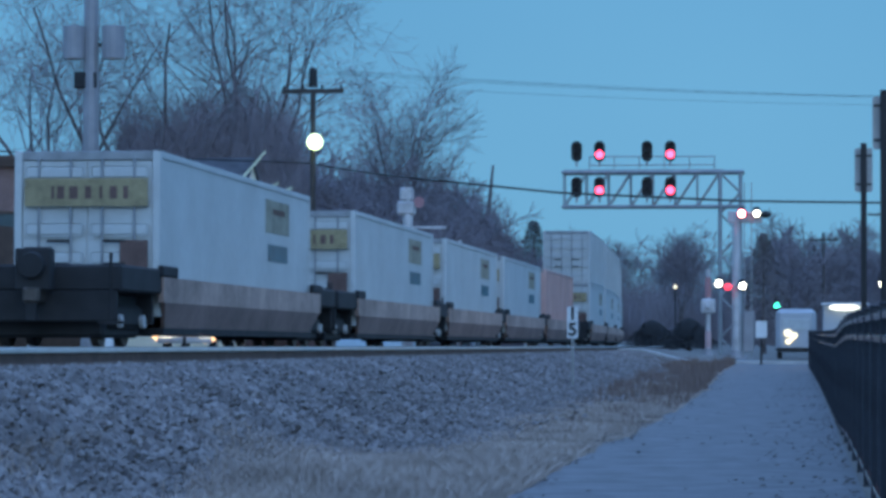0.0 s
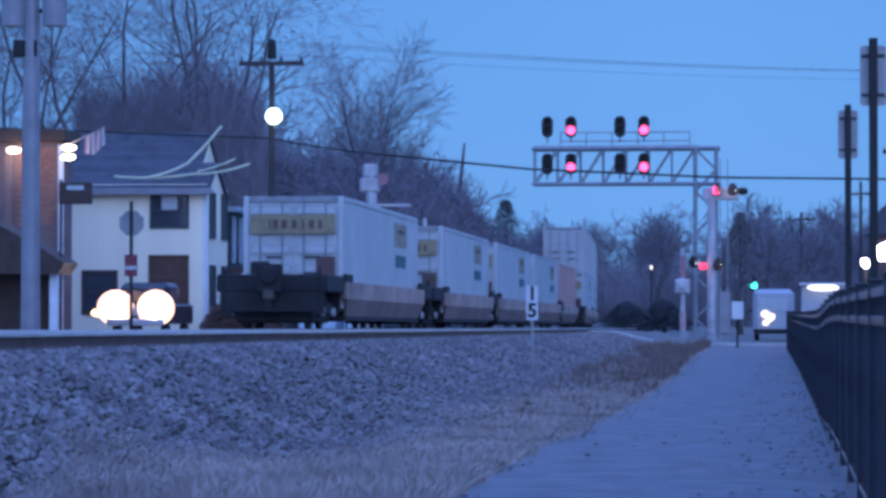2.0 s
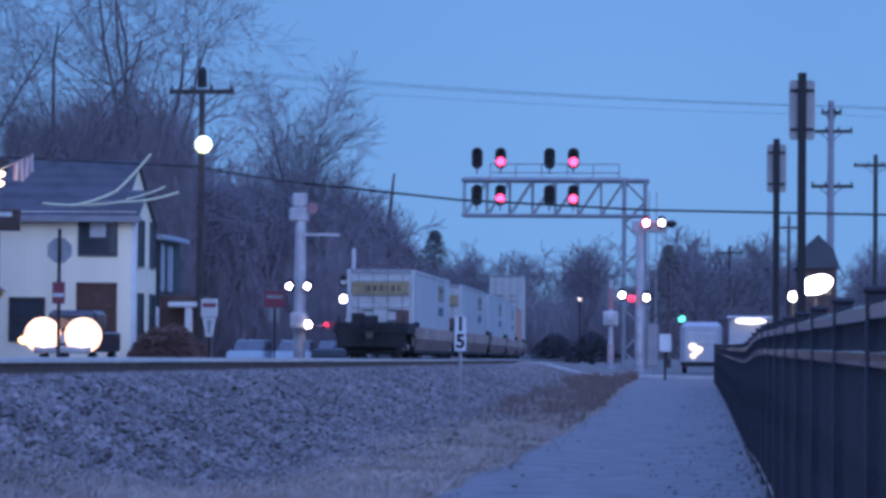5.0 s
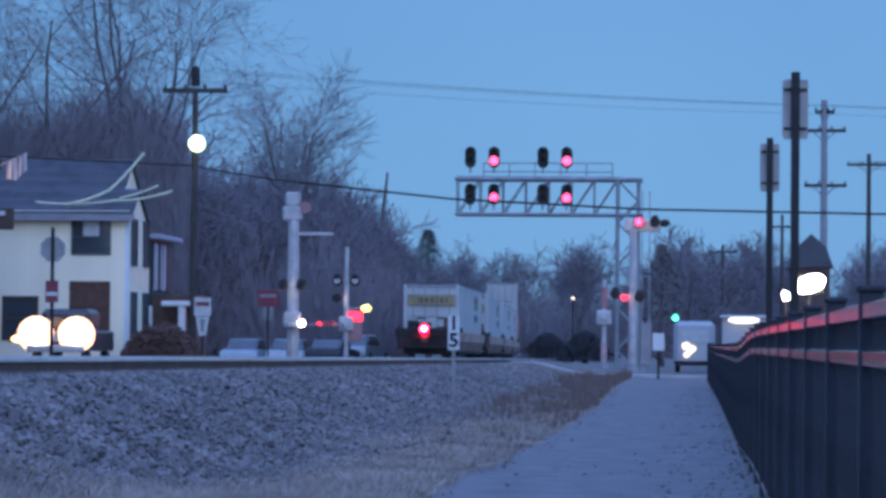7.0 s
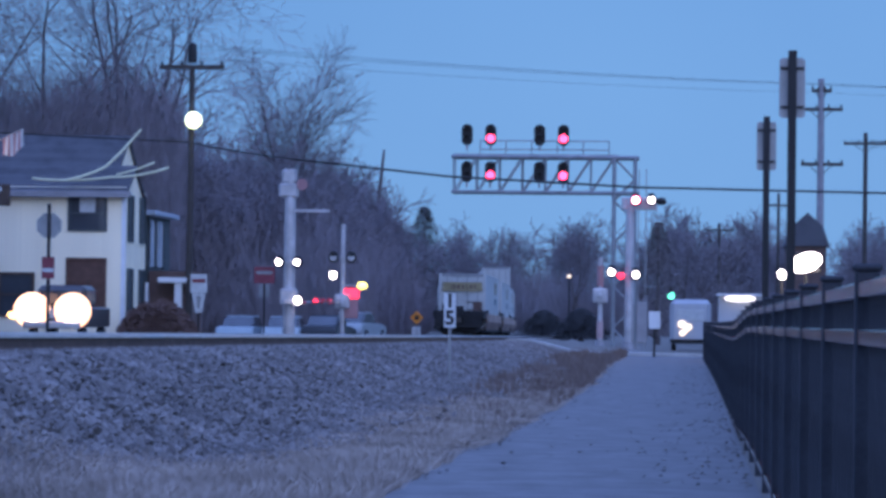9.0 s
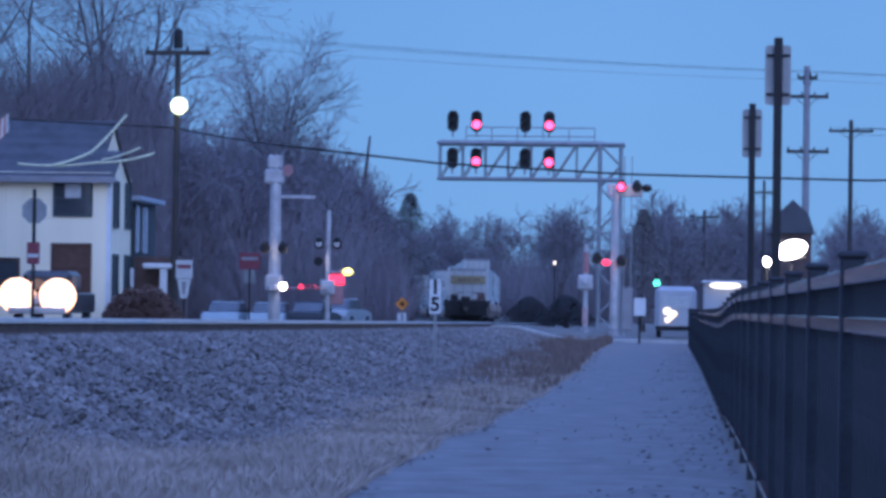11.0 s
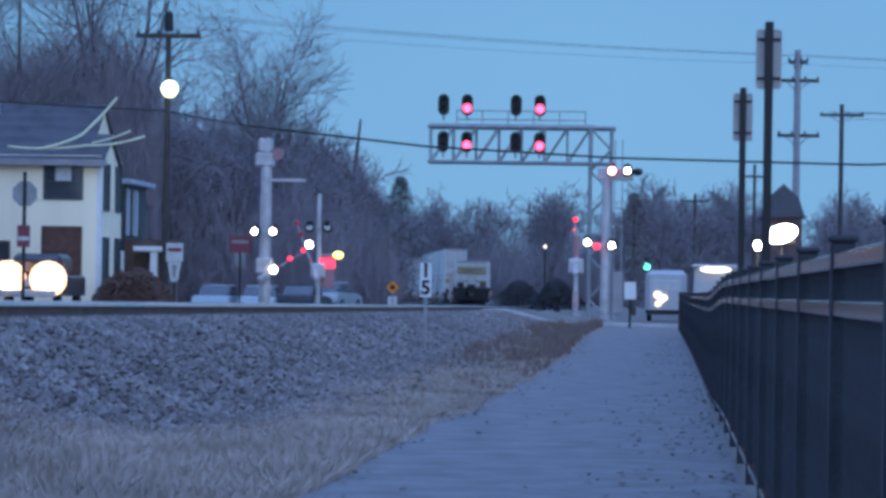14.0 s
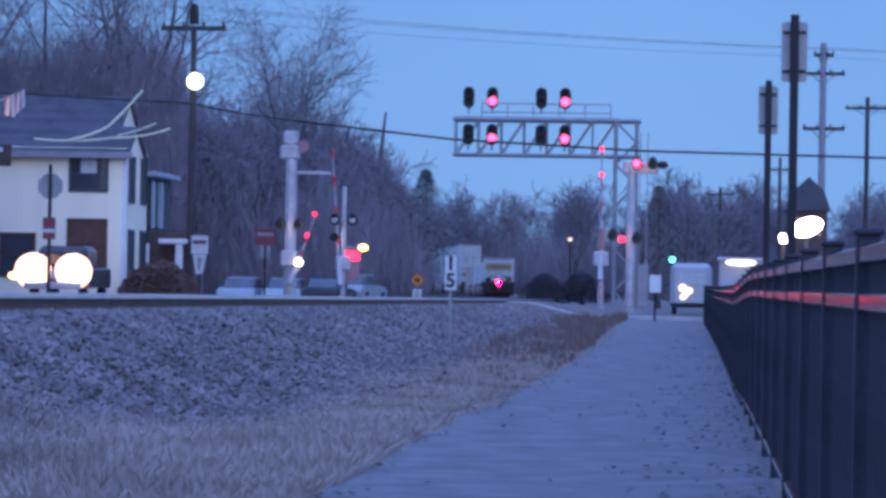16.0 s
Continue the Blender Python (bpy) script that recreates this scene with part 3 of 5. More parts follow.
def speed_sign():
    x, y = -4.48, 55.7
    z = ground_z(x, y)
    s = empty("speed_sign", Matrix.Translation((x, y, z)), "white railway speed board reading 15 on a thin post", "sign")
    part("post", box(B(), -0.03, 0.03, 0.0, 0.04, -0.1, 1.74 - z, 0.005), M["sign_back"], s)
    part("board", box(B(), -0.11, 0.11, -0.02, -0.001, 1.11 - z, 1.75 - z, 0.008), M["sign_white"], s)
    text_part("numeral", "1", 0.36, pose(0, -0.024, 1.60 - z, 90, 0, 0), M["black"], s)
    text_part("numeral", "5", 0.36, pose(0, -0.024, 1.28 - z, 90, 0, 0), M["black"], s)


speed_sign()


FLASHERS = []


def turning_lamp(parent, c, r, red_back=False):
    """A lamp that glows on its front and is dark on its back, so that it blinks as it turns."""
    bm = B()
    rod(bm, (0, -0.03, 0), (0, -0.07, 0), r, r * 0.8, n=18)
    for f in bm.faces:
        f.material_index = 1
    rod(bm, (0, -0.03, 0), (0, 0.10, 0), r * 1.25, r * 1.2, n=14)
    if red_back:
        k = len(bm.faces)
        rod(bm, (0, 0.105, 0), (0, 0.14, 0), r * 1.1, r * 0.8, n=18)
        for f in list(bm.faces)[k:]:
            f.material_index = 2
    ob = part("lamp", bm, M["black"], parent, "blinking lamp, white on one face and red on the other" if red_back else "blinking white lamp, dark on its back")
    ob.data.materials.append(M["white_on"])
    ob.data.materials.append(M["red_on"])
    ob.matrix_basis = Matrix.Translation(c)
    FLASHERS.append(ob)
    return ob


def lamp_pair(parent, x, y, z, gap, lit, tilt=0.0, red_back=False):
    """Two round crossing lamps with black backboards on a bar."""
    part("bar", rod(B(), (x - gap / 2, y + 0.1, z), (x + gap / 2, y + 0.1, z + tilt), 0.03, n=6), M["signal_white"], parent)
    for k, s in enumerate((-1, 1)):
        cx, cz = x + s * gap / 2, z + (tilt if s > 0 else 0)
        bb = part("backboard", rod(B(), (cx, y + 0.02, cz), (cx, y + 0.04, cz), 0.22, n=20), M["black"], parent)
        part("hood", rod(B(), (cx, y - 0.14, cz + 0.15), (cx, y + 0.02, cz + 0.15), 0.10, 0.16, n=10), M["black"], bb)
        if lit[k]:
            turning_lamp(bb, (cx, y - 0.22, cz), 0.135, red_back and k == 0)
        else:
            part("lamp", ball(B(), (cx, y - 0.06, cz), 0.14, 1, 0.4, 1), M["journal"], bb)


def gate_arm(mast, base, direction, length, lamps, glow):
    """A striped arm that swings at its base; it points along its own x."""
    a = part("gate_arm", box(B(), -1.0, 0.1, -0.09, 0.09, -0.10, 0.10, 0.02), M["signal_white"], mast, "slender red and white striped gate arm with red lamps")
    a.matrix_basis = mast.matrix_basis.inverted() @ base @ direction
    n = 12
    for i in range(n):
        w0, w1 = 0.065 - 0.035 * i / n, 0.065 - 0.035 * (i + 1) / n
        part("stripe", rod(B(), (length * i / n, 0, 0), (length * (i + 1) / n, 0, 0), w0, w1, n=6), M["stripe_red"] if i % 3 == 2 else M["signal_steel"], a)
    for f in lamps:
        part("arm_lamp", ball(B(), (length * f, 0, 0.07), 0.10, n=10), M[glow], a, "red arm lamp")
    return a


def gate_mast(x, y, tall, label, box_h):
    z = ground_z(x, y)
    g = empty("crossing_gate_mast", Matrix.Translation((x, y, z)), label, "crossing signal", "crossing masts")
    part("mast", rod(B(), (0, 0, -0.05), (0, 0, tall - z), 0.10, 0.09, n=10), M["signal_white"], g)
    part("footing", rod(B(), (0, 0, -0.05), (0, 0, 0.25), 0.24, 0.16, n=10), M["pole_grey"], g)
    part("gate_mechanism", box(B(), -0.30, 0.30, -0.24, 0.24, box_h - z - 0.30, box_h - z + 0.30, 0.05), M["signal_white"], g, "pale metal gate mechanism box")
    return g, z


def build_crossing():
    # near side mast, beside the path
    g, z = gate_mast(-3.66, 121.2, 3.9, "aluminium crossing mast with gate mechanism beside the path", 2.35)
    mast_c = g
    # Made-up sleeves; their pink stands in for red light on the mast.
    part("red_lit_sleeve", rod(B(), (0, 0, 2.72 - z), (0, 0, 3.55 - z), 0.13, n=12), M["flag_and_glow_red"], g, "added sleeve with red lamplight put into its pink colour")
    part("red_lit_sleeve", rod(B(), (0, 0, 0.3), (0, 0, 1.0), 0.125, n=12), M["pale_pink"], g, "added sleeve with red lamplight put into its pink colour")
    # flasher cantilever
    x, y = -2.5, 121.6
    zc = ground_z(x, y)
    c = empty("flasher_cantilever", Matrix.Translation((x, y, zc)), "tall pale crossing signal pole with flashing lamps", "crossing signal", "crossing masts")
    part("pole", rod(B(), (0, 0, -0.05), (0, 0, 6.3 - zc), 0.19, 0.15, n=12), M["signal_white"], c)
    part("footing", rod(B(), (0, 0, -0.05), (0, 0, 0.3), 0.36, 0.26, n=12), M["pole_grey"], c)
    part("lamp_box", box(B(), -0.35, 1.1, -0.1, 0.35, 5.85 - zc, 6.35 - zc, 0.04), M["signal_white"], c)
    lamp_pair(c, 0.55, -0.28, 6.22 - zc, 0.62, (True, True), red_back=True)
    part("side_lamp", ball(B(), (1.25, 0, 6.2 - zc), 0.16, 1.4, 1, 1), M["black"], c)
    lamp_pair(c, -0.22, -0.30, 3.30 - zc, 0.98, (True, True), -0.10)
    part("red_lamp", ball(B(), (-0.34, -0.42, 3.16 - zc), 0.13, 1.2, 0.6, 1), M["red_soft"], c, "glowing red lamp")
    part("control_box", box(B(), 0.3, 0.75, -0.2, 0.2, 0.25, 1.95, 0.03), M["pole_grey"], c)
    # far side tall mast
    x, y = -16.7, 123.9
    zc = ground_z(x, y)
    c = empty("crossing_signal_pole", Matrix.Translation((x, y, zc)), "thick pale crossing pole with lamps across the tracks", "crossing signal", "crossing masts")
    part("pole", rod(B(), (0, 0, -0.05), (0, 0, 7.5 - zc), 0.26, 0.22, n=12), M["signal_white"], c)
    part("top_box", box(box(B(), -0.46, 0.34, -0.25, 0.25, 6.3 - zc, 6.9 - zc, 0.08), -0.34, 0.26, -0.22, 0.22, 6.9 - zc, 7.5 - zc, 0.08), M["signal_white"], c)
    # Red light on the flasher's back is put into its pink colour.
    part("flasher_back", rod(B(), (0.5, -0.2, 6.85 - zc), (0.5, 0.1, 6.85 - zc), 0.24, 0.2, n=14), M["flag_and_glow_red"], c, "round flasher back with red lamplight in its colour")
    part("side_arm", box(B(), 0.1, 1.65, -0.08, 0.08, 5.70 - zc, 5.82 - zc, 0.02), M["signal_white"], c)
    lamp_pair(c, 0.0, -0.36, 3.60 - zc, 0.76, (True, True))
    part("gate_mechanism", box(B(), -0.34, 0.34, -0.42, 0.2, 1.85 - zc, 2.5 - zc, 0.05), M["signal_white"], c)
    part("lamp", ball(B(), (0.42, -0.45, 2.02 - zc), 0.165), M["white_on"], c, "glowing white lamp")
    part("footing", rod(B(), (0, 0, -0.05), (0, 0, 0.3), 0.42, 0.34, n=12), M["pole_grey"], c)
    mast_a = c
    # far side gate mast, nearer the rails
    g, z = gate_mast(-14.25, 122.1, 5.16, "aluminium crossing mast with bell arms across the tracks", 2.0)
    lamp_pair(g, 0.0, -0.2, 3.78 - z, 0.74, (False, False))
    turning_lamp(g, (-0.36, -0.3, 3.06 - z), 0.155)
    part("lit_sign", box(B(), 0.05, 0.68, -0.06, 0.0, 2.12 - z, 2.52 - z, 0.02), M["red_soft"], g, "red-lit sign panel")
    part("sign_leg", box(B(), 0.08, 0.66, -0.05, 0.0, 1.3 - z, 2.10 - z, 0.03), M["flag_and_glow_red"], g, "pinkish lower sign panel")
    part("yellow_lamp", ball(B(), (0.82, -0.1, 2.65 - z), 0.15, 1.4, 1, 1), M["yellow_on"], g, "glowing yellow lamp")
    part("lamp_arm", rod(B(), (0, 0, 2.65 - z), (0.85, 0, 2.65 - z), 0.03, n=6), M["signal_white"], g)
    return mast_a, g, mast_c


MAST_A, MAST_B, MAST_C = build_crossing()
ARM_C = gate_arm(MAST_C, pose(-3.68, 120.95, 2.35), pose(0, 0, 0, 0, 0, 92), 5.2, (0.75, 0.985), "red_soft")
ARM_B = gate_arm(MAST_B, pose(-14.4, 121.85, 1.98), pose(0, 0, 0, 0, 0, 106), 5.2, (0.45, 0.75, 0.985), "stripe_red")
ARM_A = gate_arm(MAST_A, pose(-16.35, 123.6, 1.95), pose(0, 0, 0, 0, 0, 62), 2.5, (0.55, 0.97), "red_soft")


# ---- houses and street furniture across the tracks ----
def window(parent, x0, x1, z0, z1, y, pane="glass", frame_mat="shutter", curtain=False, side=False):
    """A framed window proud of the wall at y that faces -y, or +x with side."""
    def put(name, a0, a1, b0, b1, d0, d1, material, par, bev=0.0):
        bm = B()
        if side:
            box(bm, y + min(-d0, -d1), y + max(-d0, -d1), a0, a1, b0, b1, bev)
        else:
            box(bm, a0, a1, y + min(d0, d1), y + max(d0, d1), b0, b1, bev)
        return part(name, bm, material, par)
    w = put("window", x0 + 0.06, x1 - 0.06, z0 + 0.06, z1 - 0.06, -0.02, 0.03, M[pane], parent)
    for a0, a1, b0, b1 in ((x0, x0 + 0.1, z0, z1), (x1 - 0.1, x1, z0, z1), (x0 + 0.1, x1 - 0.1, z1 - 0.1, z1), (x0 + 0.1, x1 - 0.1, z0, z0 + 0.1)):
        put("window_frame", a0, a1, b0, b1, -0.07, 0.02, M[frame_mat], w)
    put("sash_bar", x0 + 0.1, x1 - 0.1, (z0 + z1) / 2 - 0.03, (z0 + z1) / 2 + 0.03, -0.05, -0.022, M[frame_mat], w)
    if curtain:
        put("curtain", x0 + (x1 - x0) * 0.3, x1 - (x1 - x0) * 0.3, z0 + (z1 - z0) * 0.5, z1 - 0.12, -0.035, -0.022, M["curtain"], w)
    return w


def build_house():
    x0, x1, y0, y1 = -28.6, -21.45, 112.3, 116.6
    zg, ze, zr = -0.3, 6.12, 8.1
    h = empty("house", Matrix(), "two-storey cream-white house with dark shutters and shingle roof", "house")
    bm = B()
    box(bm, x0, x1, y0, y1, zg, ze)
    wall = part("wall", bm, M["siding"], h)
    proto = None
    for i in range(44):
        z = zg + 0.1 + i * 0.145
        if proto is None:
            proto = part("siding_board", box(B(), x0 - 0.01, x1 + 0.01, -0.016, 0.0, 0, 0.142, 0.004), M["siding"], wall)
            proto.matrix_basis = Matrix.Translation((0, y0, z)) @ Matrix.Rotation(radians(-3), 4, "X")
        else:
            share("siding_board", proto, wall, Matrix.Translation((0, y0, z)) @ Matrix.Rotation(radians(-3), 4, "X"))
    def gable_roof(xa, xb, ya, yb, z_e, z_r, over):
        ym = (ya + yb) / 2
        bm = B()
        v = [bm.verts.new(p) for p in ((xb, ya, z_e), (xb, yb, z_e), (xb, ym, z_r - 0.15), (xa, ya, z_e), (xa, yb, z_e), (xa, ym, z_r - 0.15))]
        for f in ((0, 1, 2), (3, 5, 4), (0, 2, 5, 3), (1, 4, 5, 2)):
            bm.faces.new([v[i] for i in f])
        part("gable", bm, M["siding"], h)
        slope = math.atan2(z_r - z_e, ym - ya)
        run = math.hypot(z_r - z_e, ym - ya) + over
        for sgn in (1, -1):
            m = Matrix.Translation((0, ym, z_r)) @ Matrix.Rotation(slope * sgn, 4, "X")
            a, b = (-run, 0.02) if sgn > 0 else (-0.02, run)
            roof = part("roof", box(B(), xa - 0.3, xb + 0.12, a, b, -0.12, 0.0, 0.01, m), M["shingle"], h)
            if sgn > 0:
                for k in range(9):
                    row = box(B(), xa - 0.3, xb + 0.12, -run + k * run / 9, -run + (k + 1.12) * run / 9, 0.0, 0.02, 0.0, m @ Matrix.Rotation(radians(-0.4), 4, "X"))
                    part("roof_course", row, M["shingle"], roof)

    gable_roof(x0, x1, y0, y0 + 3.4, ze, 7.05, 0.45)
    part("upper_wall", box(B(), x0, x1 - 0.75, y0 + 1.7, y1 + 2, ze, 6.75), M["shingle"], h)
    gable_roof(x0, x1 - 0.75, y0 + 1.6, y1 + 2.4, 6.7, 8.35, 0.1)
    part("fascia", box(B(), x0 - 0.3, x1 + 0.28, y0 - 0.48, y0 - 0.42, ze - 0.36, ze - 0.12, 0.01), M["pole_grey"], h)
    part("soffit", box(B(), x0 - 0.25, x1 + 0.25, y0 - 0.42, y0 + 0.0, ze - 0.2, ze - 0.16), M["trim_white"], h)
    part("corner_board", box(B(), x1 - 0.14, x1 + 0.02, y0 - 0.03, y0 + 0.12, zg, ze - 0.2, 0.01), M["trim_white"], h)
    window(h, -23.66, -22.14, 4.48, 5.86, y0, curtain=True)
    window(h, -23.7, -22.14, 1.6, 3.48, y0, "brown_board", "brown_board")
    window(h, -26.3, -24.9, 1.2, 2.9, y0, "glass", "dark_wood")
    for a in (112.75, 115.2):
        for z0, z1 in ((4.1, 5.9), (1.0, 3.1)):
            window(h, a, a + 1.1, z0, z1, x1, "shutter", "shutter", side=True)
    # side addition with porch
    p = empty("house_addition", Matrix(), "grey house wing with a white porch behind the house", "house")
    part("wall", box(B(), -23.9, -21.6, 118.0, 123.0, -0.3, 5.3), M["shutter"], p)
    part("roof", box(B(), -24.0, -21.25, 117.6, 123.3, 5.3, 5.5, 0.03), M["pale_blue"], p)
    part("window", box(B(), -21.6, -21.56, 118.3, 121.4, 3.3, 5.1, 0.01), M["curtain"], p)
    for k in range(4):
        part("window_bar", box(B(), -21.556, -21.50, 118.2 + k * 0.95, 118.6 + k * 0.95, 3.25, 5.15, 0.01), M["shutter" if k % 2 else "pale_blue"], p)
    part("porch_roof", box(B(), -20.95, -19.75, 116.6, 118.0, 2.62, 2.82, 0.03), M["trim_white"], p)
    for x in (-21.5, -20.15):
        part("porch_post", box(B(), x - 0.14, x + 0.14, 116.7, 116.95, -0.3, 2.62, 0.02), M["trim_white"], p)
    part("porch_wall", box(B(), -22.6, -19.9, 117.95, 118.2, -0.3, 2.62), M["porch_brown"], p, "brown boarded porch wall")
    part("porch_wing", box(B(), -22.0, -19.9, 118.2, 121.0, -0.3, 3.1), M["porch_brown"], p)
    part("door", box(B(), -20.75, -20.3, 117.90, 117.95, -0.2, 2.1, 0.01), M["brown_board"], p)


build_house()


def build_shop():
    """A brick shop with a sloping maroon awning and wall lamps."""
    s = empty("brick_shop", Matrix(), "red brick shop with a dark lean-to and lit wall lamps", "shop")
    x1, y0 = -24.6, 101.5
    wall = part("wall", box(B(), -40, x1, y0, 103.5, -0.4, 7.2), M["purple_brick"], s)
    part("parapet", box(B(), -40.2, x1 + 0.25, y0 - 0.25, 103.7, 7.2, 7.62, 0.03), M["dark_wood"], s)
    part("downpipe", rod(B(), (x1 + 0.1, y0 - 0.1, -0.3), (x1 + 0.1, y0 - 0.1, 7.1), 0.1, n=8), M["trim_white"], s, "white downpipe")
    part("pilaster", box(B(), x1 - 1.9, x1 - 1.6, y0 - 0.12, y0, 0, 7.1, 0.01), M["purple_brick"], s)
    window(s, -28.9, -27.3, 3.7, 5.6, y0, "glass", "dark_wood")
    part("awning", prism(B(), [(-29.5, 5.1), (-29.5, 2.5), (-22.75, 2.5), (-22.5, 2.85), (-23.2, 3.3), (-24.6, 4.05), (-26.2, 4.75)], 93.6, 95.6), M["dark_wood"], s, "dark brown lean-to roof")
    for x in (-22.95, -25.6):
        part("awning_post", box(B(), x - 0.13, x + 0.13, 94.0, 94.26, -0.3, 2.52, 0.02), M["trim_white"], s)
    part("front_wall", box(B(), -29.5, -23.2, 95.0, 95.2, -0.3, 2.8), M["dark_wood"], s)
    part("door", box(B(), -24.4, -23.5, 94.93, 95.0, -0.2, 2.0, 0.01), M["dark_wood"], s)
    for x, y, z in ((-26.1, 101.15, 6.88), (-24.1, 100.9, 6.95), (-24.13, 100.9, 6.62)):
        part("lamp_arm", rod(B(), (min(x, x1 - 0.1), y0 + 0.05, z + 0.12), (x, y, z + 0.12), 0.03, n=6), M["black"], s)
        part("wall_lamp", ball(B(), (x, y, z), 0.15, 1.75, 1, 0.75), M["warm_on"], s, "glowing warm wall lamp")
    sg = empty("hanging_sign", Matrix.Translation((-22.3, 94.3, 5.15)), "brown wooden shop sign with a pale blank mark", "sign")
    part("board", box(B(), -0.55, 0.55, -0.05, 0.05, -0.4, 0.3, 0.03), M["dark_wood"], sg)
    part("mark", box(B(), -0.28, 0.28, -0.06, -0.052, 0.06, 0.2), M["curtain"], sg)
    part("post", rod(B(), (-0.5, 0.1, 0.4), (-0.5, 0.1, -5.4), 0.05, n=6), M["dark_wood"], sg)
    # bricks of the stretch of wall that the lamps light
    proto = None
    for r in range(26):
        for c in range(8):
            m = Matrix.Translation((x1 - 1.48 + c * 0.215 + (0.1 if r % 2 else 0), y0, 4.3 + r * 0.104))
            if proto is None:
                proto = part("brick", box(B(), 0, 0.2, -0.02, 0.0, 0, 0.088, 0.004), M["brick"], wall)
                proto.matrix_basis = m
            elif m.translation.x + 0.2 < x1:
                share("brick", proto, wall, m)


build_shop()


def flag():
    f = empty("flag_on_pole", Matrix.Translation((-24.55, 101.45, 6.95)), "faded red and white flag drooping from a slanted wall pole", "flag")
    tip = Vector((2.0, -1.8, 0.62))
    part("pole", rod(B(), (0, 0.1, 0), tip, 0.035, 0.025, n=6), M["pole_grey"], f)
    for k in range(8):
        verts, faces = [], []
        for i in range(7):
            for u in (k, k + 1):
                q = tip * (0.55 + 0.055 * u)
                verts.append((q.x, q.y + 0.05 * math.sin(u * 1.4 + i * 0.5), q.z - (0.78 - 0.05 * abs(u - 4)) * i / 6))
        faces = [(2 * i, 2 * i + 1, 2 * i + 3, 2 * i + 2) for i in range(6)]
        mesh_from("stripe", verts, faces, M["flag_and_glow_red"] if k % 2 == 0 else M["curtain"], f)


flag()


def stop_sign(x, y, z, r, label, face):
    g = ground_z(x, y)
    s = empty("road_sign", Matrix.Translation((x, y, g)), label, "sign")
    part("post", box(B(), -0.05, 0.05, -0.06, 0.0, -0.1, z + r + 0.25 - g, 0.005), M["black"], s)
    bm = B()
    prism(bm, [(r * math.cos(a), z - g + r * math.sin(a)) for a in [math.pi / 8 + math.pi / 4 * i for i in range(8)]], 0.002, 0.012)
    part("panel", bm, M[face], s)
    return s


s = stop_sign(-19.1, 88.0, 3.94, 0.40, "grey back of an octagonal road sign on a dark post", "sign_back")
gz = ground_z(-19.1, 88.0)
part("lower_panel", box(B(), -0.19, 0.19, -0.075, -0.063, 2.35 - gz, 3.0 - gz, 0.02), M["sign_dull"], s, "small red and white panel")
part("lower_bar", box(B(), -0.17, 0.17, -0.082, -0.077, 2.55 - gz, 2.66 - gz), M["curtain"], s)


def small_sign(x, y, z0, z1, w, face, label, bar=None):
    g = ground_z(x, y)
    s = empty("road_sign", Matrix.Translation((x, y, g)), label, "sign")
    part("post", box(B(), -0.04, 0.04, 0.0, 0.05, -0.1, z1 - g, 0.005), M["black"], s)
    part("panel", box(B(), -w / 2, w / 2, -0.02, -0.002, z0 - g, z1 - g, 0.01), M[face], s)
    if bar:
        part("bar", box(B(), -w * 0.4, w * 0.4, -0.03, -0.022, z0 - g + (z1 - z0) * 0.55, z0 - g + (z1 - z0) * 0.75), M[bar], s)
    return s


s = small_sign(-19.2, 116.0, 2.22, 2.95, 0.66, "curtain", "white and red road sign with a tapered lower board", "sign_dull")
gz = ground_z(-19.2, 116.0)
part("lower_board", prism(B(), [(-0.27, 2.2 - gz), (0.27, 2.2 - gz), (0.13, 1.45 - gz), (-0.13, 1.45 - gz)], -0.02, -0.002), M["curtain"], s)
part("lower_mark", prism(B(), [(-0.1, 2.1 - gz), (0.1, 2.1 - gz), (0.04, 1.6 - gz), (-0.04, 1.6 - gz)], -0.03, -0.022), M["sign_back"], s)
s = small_sign(-19.3, 134.7, 2.85, 3.6, 0.95, "sign_dull", "dull red square road sign over two pale slats", "sign_back")
for dx in (-0.15, 0.15):
    part("slat", box(B(), dx - 0.09, dx + 0.09, -0.02, -0.002, 2.2 - ground_z(-19.3, 134.7), 2.83 - ground_z(-19.3, 134.7), 0.01), M["sign_back"], s)
small_sign(-1.30, 107.8, 1.05, 1.68, 0.42, "sign_white", "small white sign on a thin dark post")
sx, sy = -15.1, 165.0
gz = ground_z(sx, sy)
s = empty("warning_sign", Matrix.Translation((sx, sy, gz)), "orange diamond warning sign on a white barrier", "sign")
part("barrier", box(B(), -0.28, 0.22, -0.05, 0.1, -0.05, 0.92 - gz, 0.03), M["sign_white"], s)
part("panel", box(B(), -0.27, 0.27, -0.07, -0.055, -0.27, 0.27, 0.02, Matrix.Translation((0, 0, 1.42 - gz)) @ Matrix.Rotation(radians(45), 4, "Y")), M["sign_orange"], s)
part("post", box(B(), -0.03, 0.03, -0.05, 0.0, 0, 1.5 - gz), M["sign_back"], s)
part("symbol", rod(B(), (0.0, -0.074, 1.42 - gz), (0.0, -0.078, 1.42 - gz), 0.13, n=10), M["black"], s)


